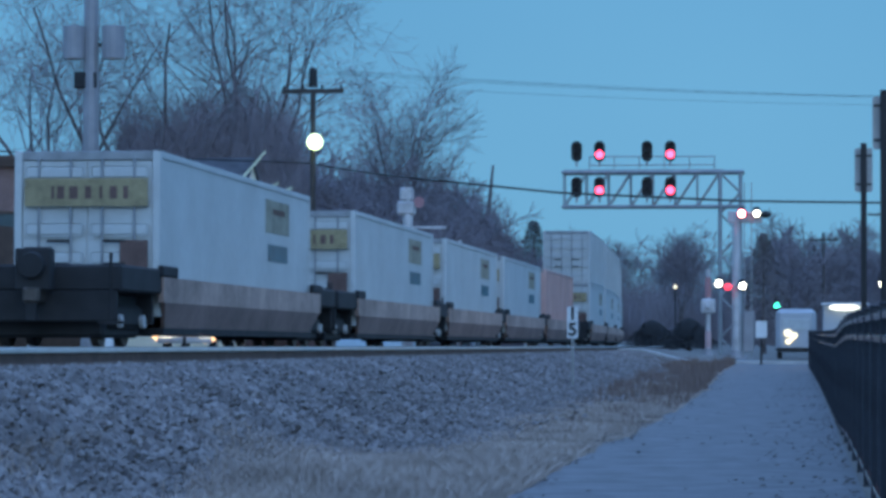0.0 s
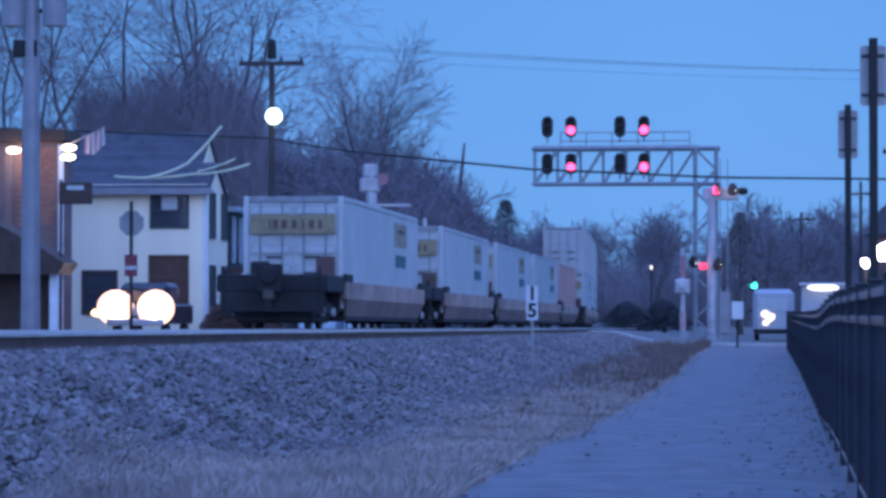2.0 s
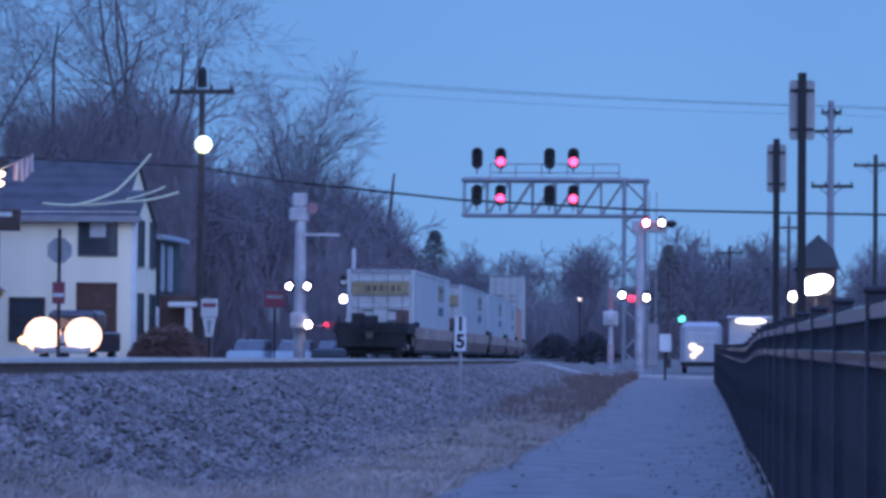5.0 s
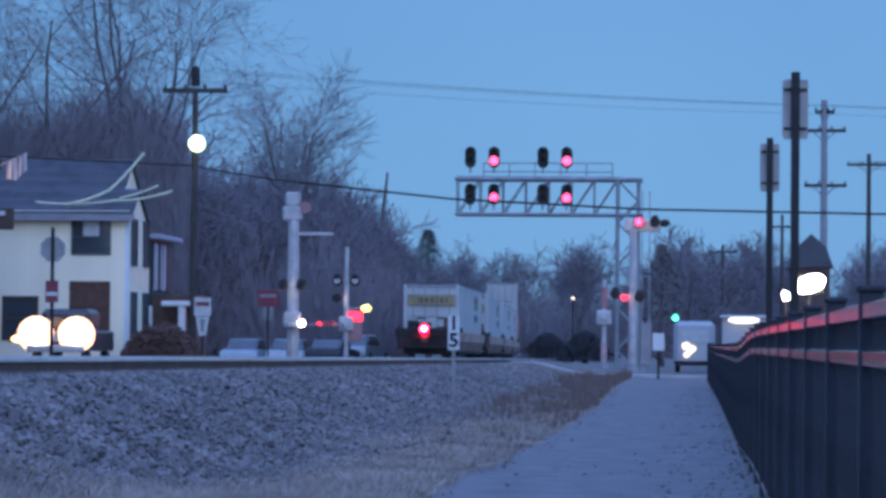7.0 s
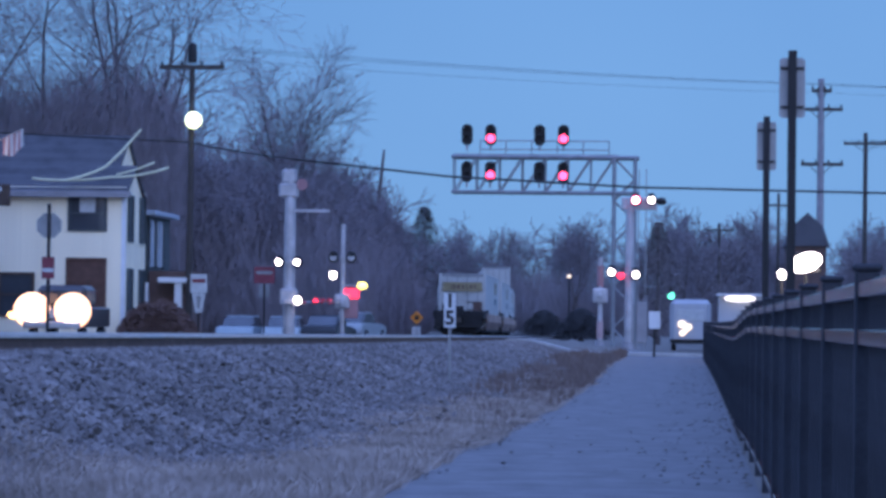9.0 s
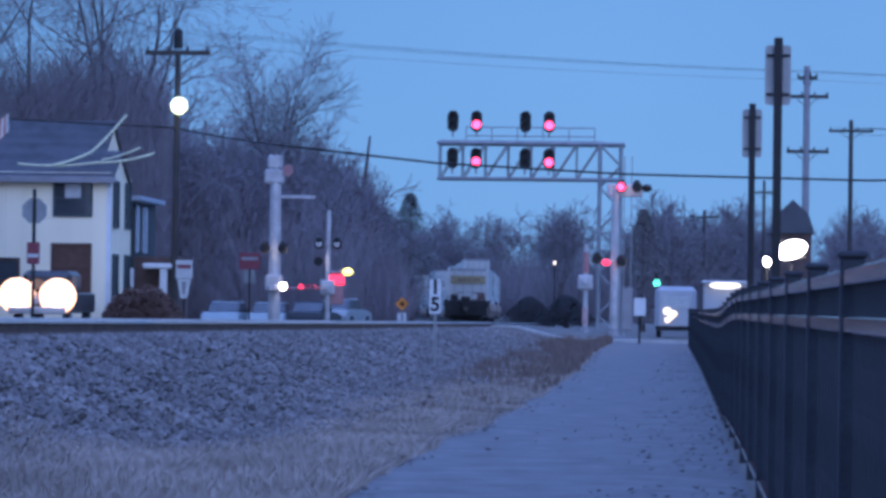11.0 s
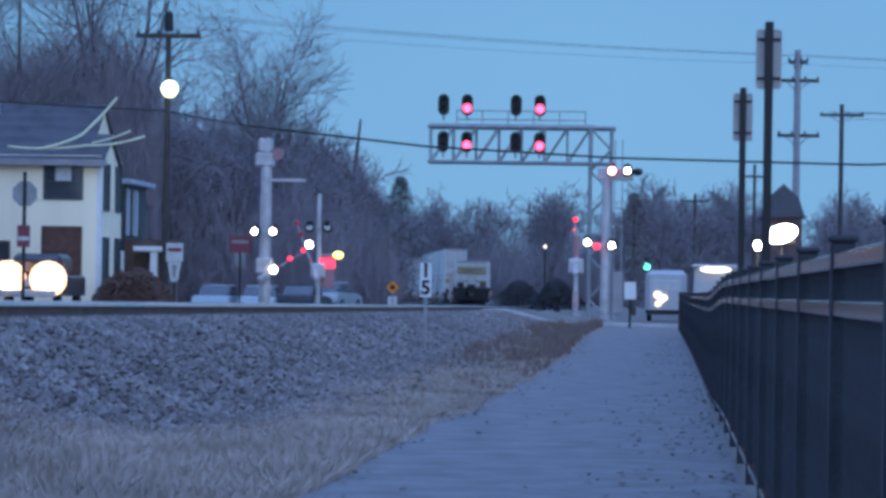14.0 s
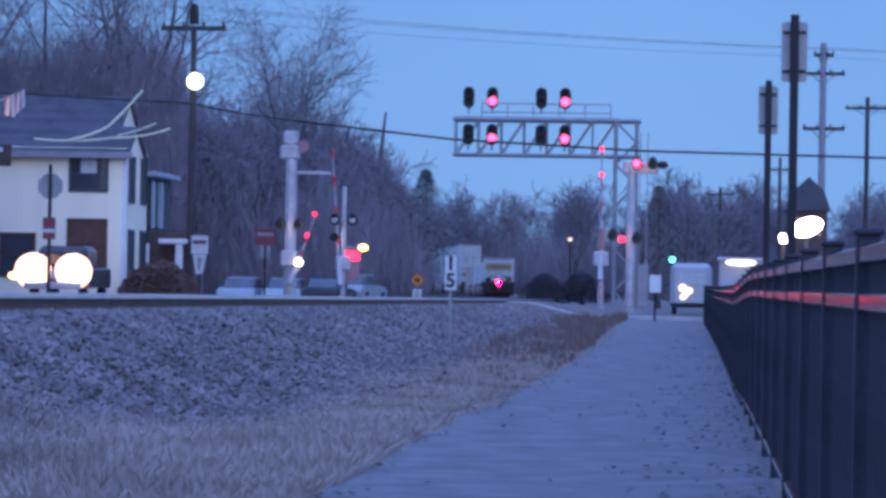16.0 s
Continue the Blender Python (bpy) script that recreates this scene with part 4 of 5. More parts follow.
def platform_sign(x, y, w, h, top):
    s = empty("post_sign", Matrix.Translation((x, y, 0)), "plain metal sign back on a tall black square post", "sign", "tall signs behind the fence")
    part("post", box(B(), -0.048, 0.048, -0.048, 0.048, -0.1, top + 0.08, 0.008), M["black"], s)
    rim = [(sx_ * (w / 2 - 0.04) + 0.04 * math.cos(a), sz_ + 0.04 * math.sin(a)) for sx_, sz_, a0 in ((1, top - 0.04, 0), (-1, top - 0.04, 90), (-1, top - h + 0.04, 180), (1, top - h + 0.04, 270))
           for a in (radians(a0 + 22.5 * j) for j in range(5))]
    part("panel", prism(B(), rim, 0.05, 0.062), M["sign_back"], s)
    part("bracket", box(B(), -w / 2.2, w / 2.2, 0.03, 0.05, top - h * 0.85, top - h * 0.8), M["black"], s)
    part("bracket", box(B(), -w / 2.2, w / 2.2, 0.03, 0.05, top - h * 0.2, top - h * 0.15), M["black"], s)


platform_sign(1.12, 34.1, 0.29, 0.68, 4.26)
platform_sign(1.10, 44.9, 0.29, 0.72, 4.26)


# ---- poles, wires and lamps ----
def utility_pole(x, y, top, arms, r=0.16, label="weathered wooden utility pole with crossarms", material="pole_wood"):
    g = ground_z(x, y)
    p = empty("utility_pole", Matrix.Translation((x, y, g)), label, "utility pole", "utility poles")
    part("pole", rod(B(), (0, 0, -0.2), (0, 0, top - g), r * 1.15, r * 0.85, n=10), M[material], p)
    for z, a, b in arms:
        arm = part("crossarm", box(B(), a - x, b - x, -0.14, -0.02, z - g - 0.09, z - g + 0.09, 0.01), M["pole_wood"], p)
        for k in range(4):
            xx = a - x + (b - a) * (0.04 + 0.92 * k / 3)
            part("insulator", rod(B(), (xx, -0.08, z - g + 0.06), (xx, -0.08, z - g + 0.24), 0.06, 0.04, n=8), M["black"], arm)
        for sg in (-1, 1):
            part("brace", rod(B(), (0, -0.1, z - g - 0.6), (sg * (b - a) * 0.28, -0.1, z - g - 0.05), 0.025, n=5), M["pole_wood"], p)
    return p, g


p, gz = utility_pole(-19.7, 116.7, 11.2, [(11.12, -20.99, -18.41)], 0.13, "dark utility pole with a lit round street lamp")
part("transformer", ball(rod(B(), (0, 0, 11.3 - gz), (0, 0, 11.95 - gz), 0.19, 0.17, n=12), (0, 0, 11.95 - gz), 0.17), M["black"], p)
part("lamp_arm", rod(B(), (0, 0, 9.35 - gz), (0.17, -0.5, 9.3 - gz), 0.04, n=6), M["black"], p)
part("lamp_head", ball(B(), (0.17, -0.55, 9.0 - gz), 0.34), M["street_on"], p, "glowing greenish-white lamp globe")
utility_pole(6.85, 161.6, 14.5, [(13.85, 6.35, 7.4), (12.85, 5.85, 8.0), (9.9, 5.8, 8.05)], 0.2, "pale weathered utility pole with three crossarms", "pole_grey")
utility_pole(11.8, 206.5, 14.5, [(13.75, 10.3, 13.3)], 0.17)
utility_pole(8.6, 300, 14.4, [(13.2, 7.2, 10.1)], 0.17)
utility_pole(3.0, 330, 12.4, [(11.6, 1.4, 4.6)], 0.17)
p, gz = utility_pole(-21.5, 85.3, 14.0, [], 0.25, "tall grey pole with paired transformer cans", "pole_grey")
for x in (-0.50, 0.72):
    can = rod(B(), (x, -0.1, 9.6 - gz), (x, -0.1, 10.6 - gz), 0.36, n=16)
    part("transformer_can", can, M["pole_grey"], p)
    part("can_bracket", box(B(), min(0, x), max(0, x), -0.05, 0.05, 10.0 - gz, 10.1 - gz), M["black"], p)
part("bracket", box(B(), -0.5, 0.2, -0.2, 0.2, 8.7 - gz, 9.2 - gz, 0.03), M["black"], p)

cable("messenger_cable", [(-60, 100, 9.2), (-19.75, 116.5, 8.15), (-16.57, 123.5, 7.90)], 0.035, M["cable"], "black overhead cable slung between poles", 0.05)
cable("messenger_cable", [(-16.57, 123.5, 7.90), (-10.09, 123.7, 7.24), (-2.25, 124.0, 6.87), (7.88, 124.5, 6.74), (30, 126, 7.4)], 0.05, M["cable"], "thick black overhead cable across the tracks")
for k, (dz, dx) in enumerate(((0.1, -1.1), (0.1, 0.1), (0.1, 1.1), (-0.35, 0.0))):
    cable("power_line", [(-19.7 + dx, 116.6, 11.85 + dz), (6.85 + dx * 0.85, 161.5, 14.1 + dz)], 0.007, M["cable"], "thin overhead power line", 0.2)
    cable("power_line", [(6.85 + dx * 0.85, 161.5, 14.1 + dz), (80, 190, 15.5 + dz)], 0.007, M["cable"], "thin overhead power line", 0.6)
    cable("power_line", [(11.8 + dx, 206.4, 13.85 + dz), (90, 215, 15.0 + dz)], 0.014, M["cable"], "thin overhead power line", 0.6)
# The lamplight on these wires is put into their pale yellow colour.
cable("lit_guy_wire", [(-20.95, 112.6, 8.4), (-22.2, 112.2, 6.95), (-23.6, 111.7, 6.4)], 0.055, M["pale_wire"], "guy wire with lamplight put into its pale yellow colour", 0.06)
cable("lit_guy_wire", [(-19.85, 112.6, 6.95), (-22.0, 112.2, 6.55), (-24.9, 111.6, 6.45)], 0.05, M["pale_wire"], "guy wire with lamplight put into its pale yellow colour", 0.10)
cable("lit_guy_wire", [(-20.4, 112.6, 7.15), (-21.8, 112.2, 6.65)], 0.035, M["pale_wire"], "guy wire with lamplight put into its pale yellow colour", 0.05)


def floodlight(x, y, z, r, tall):
    g = ground_z(x, y)
    f = empty("floodlight", Matrix.Translation((x, y, g)), "bright lit floodlight on a short post", "floodlight")
    part("post", rod(B(), (0, 0.3, -0.1), (0, 0.3, z - g), 0.06, n=8), M["black"], f)
    part("housing", box(B(), -r * 1.2, r * 1.2, 0.0, 0.3, z - g - r * 0.8, z - g + r * 0.8, 0.05), M["black"], f)
    bm = B()
    bmesh.ops.create_uvsphere(bm, u_segments=20, v_segments=12, radius=r, matrix=Matrix.Translation((0, -0.05, z - g)) @ Matrix.Rotation(radians(-18), 4, "Y") @ Matrix.Diagonal((1.25, 0.3, tall, 1)))
    part("lens", bm, M["flood_on"], f, "glowing lens")


floodlight(3.75, 98.8, 3.30, 0.42, 0.72)
floodlight(2.96, 98.8, 2.90, 0.10, 1.6)


# ---- vehicles ----
def wheel(parent, x, y, r, w=0.22):
    wl_ = part("wheel", rod(B(), (x - w / 2, y, r), (x + w / 2, y, r), r, n=18), M["tyre"], parent)
    part("rim", rod(B(), (x - w / 2 - 0.01, y, r), (x + w / 2 + 0.01, y, r), r * 0.6, n=14), M["galv"], wl_)


def sedan(x, y, turn, paint, label):
    g = ground_z(x, y)
    c = empty("parked_car", Matrix.Translation((x, y, g)) @ Matrix.Rotation(radians(turn), 4, "Z"), label, "car", "parked cars")
    prof = [(-2.2, 0.32), (2.2, 0.32), (2.25, 0.65), (2.1, 0.84), (1.05, 0.95), (-1.6, 0.98), (-2.2, 0.92), (-2.28, 0.6)]
    bm = B()
    prism(bm, prof, -0.88, 0.88)
    bmesh.ops.bevel(bm, geom=bm.edges[:], offset=0.06, segments=2, affect="EDGES")
    part("body", bm, paint, c)
    bm = B()
    prism(bm, [(-1.55, 0.95), (1.0, 0.95), (0.35, 1.42), (-0.95, 1.44)], -0.72, 0.72)
    bmesh.ops.bevel(bm, geom=bm.edges[:], offset=0.07, segments=2, affect="EDGES")
    part("window", bm, M["glass"], c, "dark glass")
    part("roof", box(B(), -0.95, 0.38, -0.66, 0.66, 1.40, 1.47, 0.03), paint, c)
    for px in (-1.4, 1.4):
        for py in (-0.82, 0.82):
            wl_ = part("wheel", rod(B(), (px, py - 0.1, 0.32), (px, py + 0.1, 0.32), 0.32, n=16), M["tyre"], c)
            part("rim", rod(B(), (px, py - 0.11, 0.32), (px, py + 0.11, 0.32), 0.19, n=12), M["galv"], wl_)
    return c


sedan(-21.0, 140.0, 87, M["car_blue"], "pale blue parked sedan beyond the tracks")
sedan(-19.0, 140.5, 89, M["car_blue"], "pale blue parked sedan nose to the street")
sedan(-17.1, 141.0, 84, M["car_dark"], "dark parked sedan between the crossing poles")
sedan(-16.3, 146.0, 80, M["car_silver"], "silver parked sedan near the crossing")


def pickup():
    x, y = -21.76, 100.9
    g = ground_z(x, y)
    c = empty("pickup_truck", Matrix.Translation((x, y, g)), "dark pickup truck waiting with bright headlights on", "truck")
    up = 0.25
    bm = box(B(), -0.98, 0.98, 0.1, 5.3, 0.55 + up, 1.25 + up, 0.06)
    part("body", bm, M["car_dark"], c)
    part("cab", box(B(), -0.86, 0.86, 1.5, 3.4, 1.25 + up, 2.0 + up, 0.16), M["car_dark"], c)
    part("windscreen", box(B(), -0.74, 0.74, 1.44, 1.5, 1.32 + up, 1.85 + up, 0.03), M["glass"], c)
    part("grille", box(B(), -0.5, 0.5, 0.03, 0.1, 0.85 + up, 1.15 + up, 0.02), M["galv"], c)
    part("bumper", box(B(), -1.0, 1.0, -0.08, 0.1, 0.5 + up, 0.75 + up, 0.04), M["galv"], c)
    for s_ in (-1, 1):
        # Lamp glow is built in: oversized lamp plus an added glowing halo disc.
        part("headlight", ball(B(), (s_ * 0.70, 0.02, 1.43 - g), 0.40, 1.05, 0.3, 1.0, n=24), M["head_on"], c, "glowing headlight")
        part("headlight_halo", ball(B(), (s_ * 0.70, 0.06, 1.43 - g), 0.62, 1.05, 0.2, 1.0, n=24), M["head_halo"], c, "glowing warm halo disc around the headlight")
        for wy in (1.0, 4.3):
            wheel(c, s_ * 0.85, wy, 0.40)
    part("marker_lamp", ball(B(), (-1.42, 0.5, 1.26 - g), 0.15, 1.6, 0.5, 0.9), M["amber_on"], c, "amber side lamp")
    part("mirror_arm", rod(B(), (-1.42, 0.5, 1.26 - g), (-0.9, 0.6, 1.26 - g), 0.03, n=6), M["black"], c)


pickup()
for s_ in (-0.7, 0.7):
    hd = bpy.data.lights.new("headlight_beam", "SPOT")
    hd.energy, hd.spot_size, hd.spot_blend, hd.color, hd.shadow_soft_size = 260, radians(46), 0.8, (1.0, 0.82, 0.58), 0.2
    ho = new("headlight_beam", hd)
    ho.matrix_world = look((-21.76 + s_, 100.4, 1.43), (-14.5, 60, 0.4))
for x, y, z, c_, e_ in ((-26.1, 100.7, 6.6, (1.0, 0.8, 0.5), 22), (-24.1, 100.3, 6.5, (1.0, 0.8, 0.5), 16), (-19.5, 115.6, 8.3, (0.85, 1.0, 0.65), 2), (3.6, 98.0, 3.2, (1.0, 0.92, 0.75), 260)):
    pd = bpy.data.lights.new("lamp_light", "POINT")
    pd.energy, pd.color, pd.shadow_soft_size = e_, c_, 0.3
    new("lamp_light", pd).location = (x, y, z)

# far side street: van, canopy, small building, traffic light
gz = ground_z(0, 152.7)
v = empty("white_van", Matrix.Translation((-0.02, 152.7, gz)), "white van seen from behind with a lit lamp", "van")
part("body", box(B(), -1.05, 1.05, 0.0, 4.8, 0.35, 2.62, 0.22), M["car_white"], v)
part("rear_window", box(B(), -0.7, 0.7, -0.02, 0.05, 1.5, 2.1, 0.02), M["curtain"], v)
for lx, lz, lr in ((-0.42, 1.35, 0.20), (-0.10, 1.22, 0.17), (-0.40, 0.90, 0.15), (-0.22, 1.05, 0.12)):
    part("lamp", ball(B(), (lx, -0.05, lz), lr, 1.1, 0.3, 1.0), M["van_glow"], v, "warm glowing lamp")
part("bumper", box(B(), -1.0, 1.0, -0.12, 0.0, 0.4, 0.6, 0.03), M["black"], v)
for s_ in (-0.85, 0.85):
    wheel(v, s_, 0.9, 0.36)
    wheel(v, s_, 3.9, 0.36)
k = empty("filling_station_kiosk", Matrix.Translation((2.8, 170.6, ground_z(2.8, 170.6))), "pale kiosk with a brightly lit canopy edge", "kiosk")
part("wall", box(B(), -1.25, 1.25, 0, 4, -0.1, 3.0, 0.03), M["car_white"], k)
part("canopy", box(B(), -1.35, 1.35, -0.6, 4.2, 3.0, 3.12, 0.02), M["trim_white"], k)
part("lit_fascia", ball(B(), (-0.05, -0.45, 2.85), 0.9, 1.0, 0.1, 0.22), M["lit_panel"], k, "lit fascia strip")
b_ = empty("shed", Matrix.Translation((5.5, 143.7, ground_z(5.5, 143.7))), "dark gabled shed beside the street", "shed")
part("wall", box(B(), -0.9, 0.9, 0, 5, -0.1, 5.2), M["porch_brown"], b_)
part("roof", prism(B(), [(-1.05, 5.15), (1.05, 5.15), (0.72, 6.1), (0.0, 6.75), (-0.72, 6.1)], -0.2, 5.2), M["shingle"], b_)
t_ = empty("traffic_light", Matrix.Translation((-1.54, 233, ground_z(-1.5, 233))), "distant traffic light showing green", "traffic light")
part("pole", rod(B(), (0, 0.15, -0.1), (0, 0.15, 4.2), 0.08, n=8), M["black"], t_)
part("head", box(B(), -0.2, 0.2, -0.1, 0.15, 3.2, 4.3, 0.03), M["black"], t_)
part("lens", ball(B(), (0, -0.12, 3.55), 0.26, 1, 0.4, 1), M["green_on"], t_, "glowing green lens")
t_ = empty("street_lamp", Matrix.Translation((-13.4, 330, ground_z(-13.4, 330))), "distant lit street lamp", "street lamp")
part("pole", rod(B(), (0, 0.15, -0.1), (0, 0.15, 6.5), 0.09, n=8), M["black"], t_)
part("lamp", ball(B(), (0, 0, 6.4), 0.20), M["van_glow"], t_, "glowing lamp")


# ---- trees ----
def tree_mesh(seed, height, levels, fork=0.34, limbs=5, open_=0.55, kids=(7, 6, 6), min_r=0.010, sides=5, droop=0.0):
    """Bare tree as two lists of tapered tubes: trunk with limbs, and twigs."""
    rng = random.Random(seed)
    parts = {"trunk": ([], []), "twigs": ([], [])}
    share_of = (fork, 0.50, 0.27, 0.15, 0.09, 0.06)

    def tube(which, a, b, r0, r1, n):
        vs, fs = parts[which]
        d = (b - a).normalized()
        u = d.orthogonal().normalized()
        w = d.cross(u)
        k = len(vs)
        for p, r in ((a, r0), (b, r1)):
            for i in range(n):
                t = 2 * math.pi * i / n
                vs.append(p + u * (r * math.cos(t)) + w * (r * math.sin(t)))
        for i in range(n):
            j = (i + 1) % n
            fs.append((k + i, k + j, k + n + j, k + n + i))

    def grow(p, d, length, r, level):
        n_seg = (3, 6, 4, 3, 2, 2)[level]
        pts, rad, dirs = [p], [r], [d]
        for i in range(n_seg):
            wob = (0.05, 0.16, 0.22, 0.25, 0.28, 0.3)[level]
            up = (0.0, 0.10, 0.03, 0.0 - droop, -droop, 0)[level]
            d = (d + Vector((rng.gauss(0, wob), rng.gauss(0, wob), rng.gauss(up, wob * 0.6)))).normalized()
            p = p + d * (length / n_seg)
            pts.append(p)
            dirs.append(d)
            rad.append(max(min_r, r * (1 - (0.35 if level == 0 else 0.72) * (i + 1) / n_seg)))
        which, n = ("trunk", sides + 2 if level == 0 else sides) if level < 2 else ("twigs", 3)
        for i in range(n_seg):
            tube(which, pts[i], pts[i + 1], rad[i], rad[i + 1], n)
        if level >= levels:
            return
        count = limbs if level == 0 else kids[min(level - 1, len(kids) - 1)] + rng.randint(-1, 1)
        for c in range(count):
            f = (1.0 if c < 3 else rng.uniform(0.55, 1.0)) if level == 0 else 0.15 + 0.85 * (c + rng.random()) / count
            f = min(f, 0.999)
            i = int(f * n_seg)
            q = pts[i].lerp(pts[i + 1], f * n_seg - i)
            dd = dirs[i + 1]
            u = dd.orthogonal().normalized()
            az = 2 * math.pi * (c * 0.382 + rng.uniform(-0.1, 0.1)) + seed
            side = u * math.cos(az) + dd.cross(u) * math.sin(az)
            ang = open_ * rng.uniform(0.55, 1.25) * ((0.2 if c == 0 else 1.0) if level == 0 else 1.25)
            nd = (dd * math.cos(ang) + side * math.sin(ang)).normalized()
            taper = 1.0 if level == 0 else 1.15 - 0.55 * f
            grow(q, nd, height * share_of[level + 1] * rng.uniform(0.75, 1.2) * taper, max(min_r, rad[i] * rng.uniform(0.42, 0.62)), level + 1)

    grow(Vector((0, 0, -0.1)), Vector((rng.uniform(-0.06, 0.06), 0, 1)).normalized(), height * fork, height * 0.017, 0)
    return parts


def bare_tree(seed, height, levels, x, y, label, twig="twig", group="", **kw):
    t = empty("bare_tree", Matrix.Translation((x, y, ground_z(x, y))), label, "tree", group)
    ps = tree_mesh(seed, height, levels, **kw)
    mesh_from("trunk", *ps["trunk"], M["bark"], t)
    mesh_from("crown", *ps["twigs"], M[twig], t)
    return t


def stand(proto, spots):
    for x, y, s, turn in spots:
        m = Matrix.Translation((x, y, ground_z(x, y) - 0.1)) @ Matrix.Rotation(turn, 4, "Z")
        c = copy_thing(proto, m)
        c.scale = (s, s, s)


TALL = "tall bare winter tree behind the house"
FULL = dict(group="tall bare trees", kids=(6, 5, 4, 2), min_r=0.010, limbs=5)
big1 = bare_tree(3, 24, 5, -33.6, 150, TALL, fork=0.27, open_=0.62, **FULL)
big2 = bare_tree(8, 24, 5, -28.7, 152, TALL, fork=0.33, open_=0.50, **FULL)
FINE = "spreading bare winter tree with fine twigs"
bare_tree(44, 18.8, 5, -23.8, 180, FINE, fork=0.25, open_=0.34, **dict(FULL, limbs=6, kids=(7, 6, 4, 2)))
big2.matrix_basis = big2.matrix_basis @ Matrix.Rotation(2.4, 4, "Z")
stand(big1, [(-40.5, 155, 0.95, 2.0)])

WOOD = "dark tangle of bare young trees behind the tracks"
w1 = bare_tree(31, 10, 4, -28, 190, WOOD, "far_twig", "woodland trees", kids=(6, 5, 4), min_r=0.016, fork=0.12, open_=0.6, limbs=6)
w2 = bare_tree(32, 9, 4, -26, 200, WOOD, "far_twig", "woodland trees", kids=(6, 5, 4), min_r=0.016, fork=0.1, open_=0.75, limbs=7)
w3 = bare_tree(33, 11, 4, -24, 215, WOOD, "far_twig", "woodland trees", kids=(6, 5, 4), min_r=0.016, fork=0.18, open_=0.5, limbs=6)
rng = random.Random(77)
for proto, n, h0 in ((w1, 26, 10), (w2, 26, 9), (w3, 24, 11)):
    spots = []
    for i in range(n):
        y = rng.uniform(152, 262)
        off = -0.20 + (0.20 - 0.101) * (i + rng.random()) / n
        if off > -0.125 and y < 176:
            y += 40
        top = 0.088 + 0.012 * smooth(-0.163, -0.180, off) - 0.040 * smooth(-0.130, -0.088, off)
        s = top * y / h0 * rng.uniform(0.7, 1.0)
        spots.append((off * y, y, s, rng.uniform(0, 6.28)))
    spots += [(rng.uniform(-0.206, -0.168) * 160, rng.uniform(150, 168), rng.uniform(11.5, 13.5) / h0, rng.uniform(0, 6.28)) for i in range(7)]
    stand(proto, spots)
snag = empty("dead_tree_stump", Matrix.Translation((-22.6, 215.5, 0)), "bare leaning dead trunk above the woods", "tree")
part("trunk", rod(rod(B(), (0, 0, -0.2), (-0.1, 0, 9), 0.28, 0.2, n=7), (-0.1, 0, 9), (0.35, 0, 13.6), 0.2, 0.08, n=7), M["bark"], snag)
part("limb", rod(B(), (-0.1, 0, 8.5), (-1.6, 0, 13.0), 0.10, 0.03, n=5), M["bark"], snag)


def shrubs(name, count, region, tall, material, label, seed):
    """Tangles of thin stems, one mesh."""
    rg = np.random.default_rng(seed)
    verts, faces = [], []
    for i in range(count):
        x, y = region(rg)
        z = ground_z(x, y)
        h = tall(x, y) * rg.uniform(0.35, 1.1)
        a, w = rg.uniform(0, 6.283), 0.0062 * y / 60
        d = min(h, rg.uniform(0.6, 2.6) * y / 160)
        dx, dy = d * rg.uniform(0.05, 0.6) * math.cos(a), d * rg.uniform(0.05, 0.6) * math.sin(a)
        lift = (h - d) * rg.uniform(0.0, 1.0) ** 0.8
        h = lift + d * rg.uniform(0.4, 1.0)
        k = len(verts)
        verts += [(x - w, y, z + lift - 0.05), (x + w, y, z + lift - 0.05), (x + dx + w * 0.4, y + dy, z + h), (x + dx - w * 0.4, y + dy, z + h),
                  (x, y - w, z + lift), (x, y + w, z + lift), (x + dx * 1.3, y + dy, z + h * 0.9)]
        faces += [(k, k + 1, k + 2, k + 3), (k + 4, k + 5, k + 6)]
    return tagged(mesh_from(name, verts, faces, material), label, "brush", kind="stuff")


def brush_spot(rg):
    y = rg.uniform(150, 262)
    off = rg.uniform(-0.215, -0.0905)
    return (off if y > 172 or off < -0.108 else off - 0.03) * y, y


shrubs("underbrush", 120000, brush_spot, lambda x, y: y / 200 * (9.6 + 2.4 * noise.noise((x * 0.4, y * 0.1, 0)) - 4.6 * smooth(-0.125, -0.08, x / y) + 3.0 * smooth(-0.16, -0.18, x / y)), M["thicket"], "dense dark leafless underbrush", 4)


def thicket_spot(rg):
    y = rg.uniform(148, 162)
    return y * rg.uniform(-0.236, -0.172), y


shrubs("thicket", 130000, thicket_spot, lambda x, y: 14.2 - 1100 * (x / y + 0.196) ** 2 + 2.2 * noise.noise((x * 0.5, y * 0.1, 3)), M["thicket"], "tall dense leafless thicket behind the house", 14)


def far_spot(rg):
    y = rg.uniform(330, 420)
    off = rg.uniform(-0.10, 0.14) if rg.random() < 0.85 else rg.uniform(-0.4, 0.3)
    if off < -0.045:
        y += 140
    return off * y, y


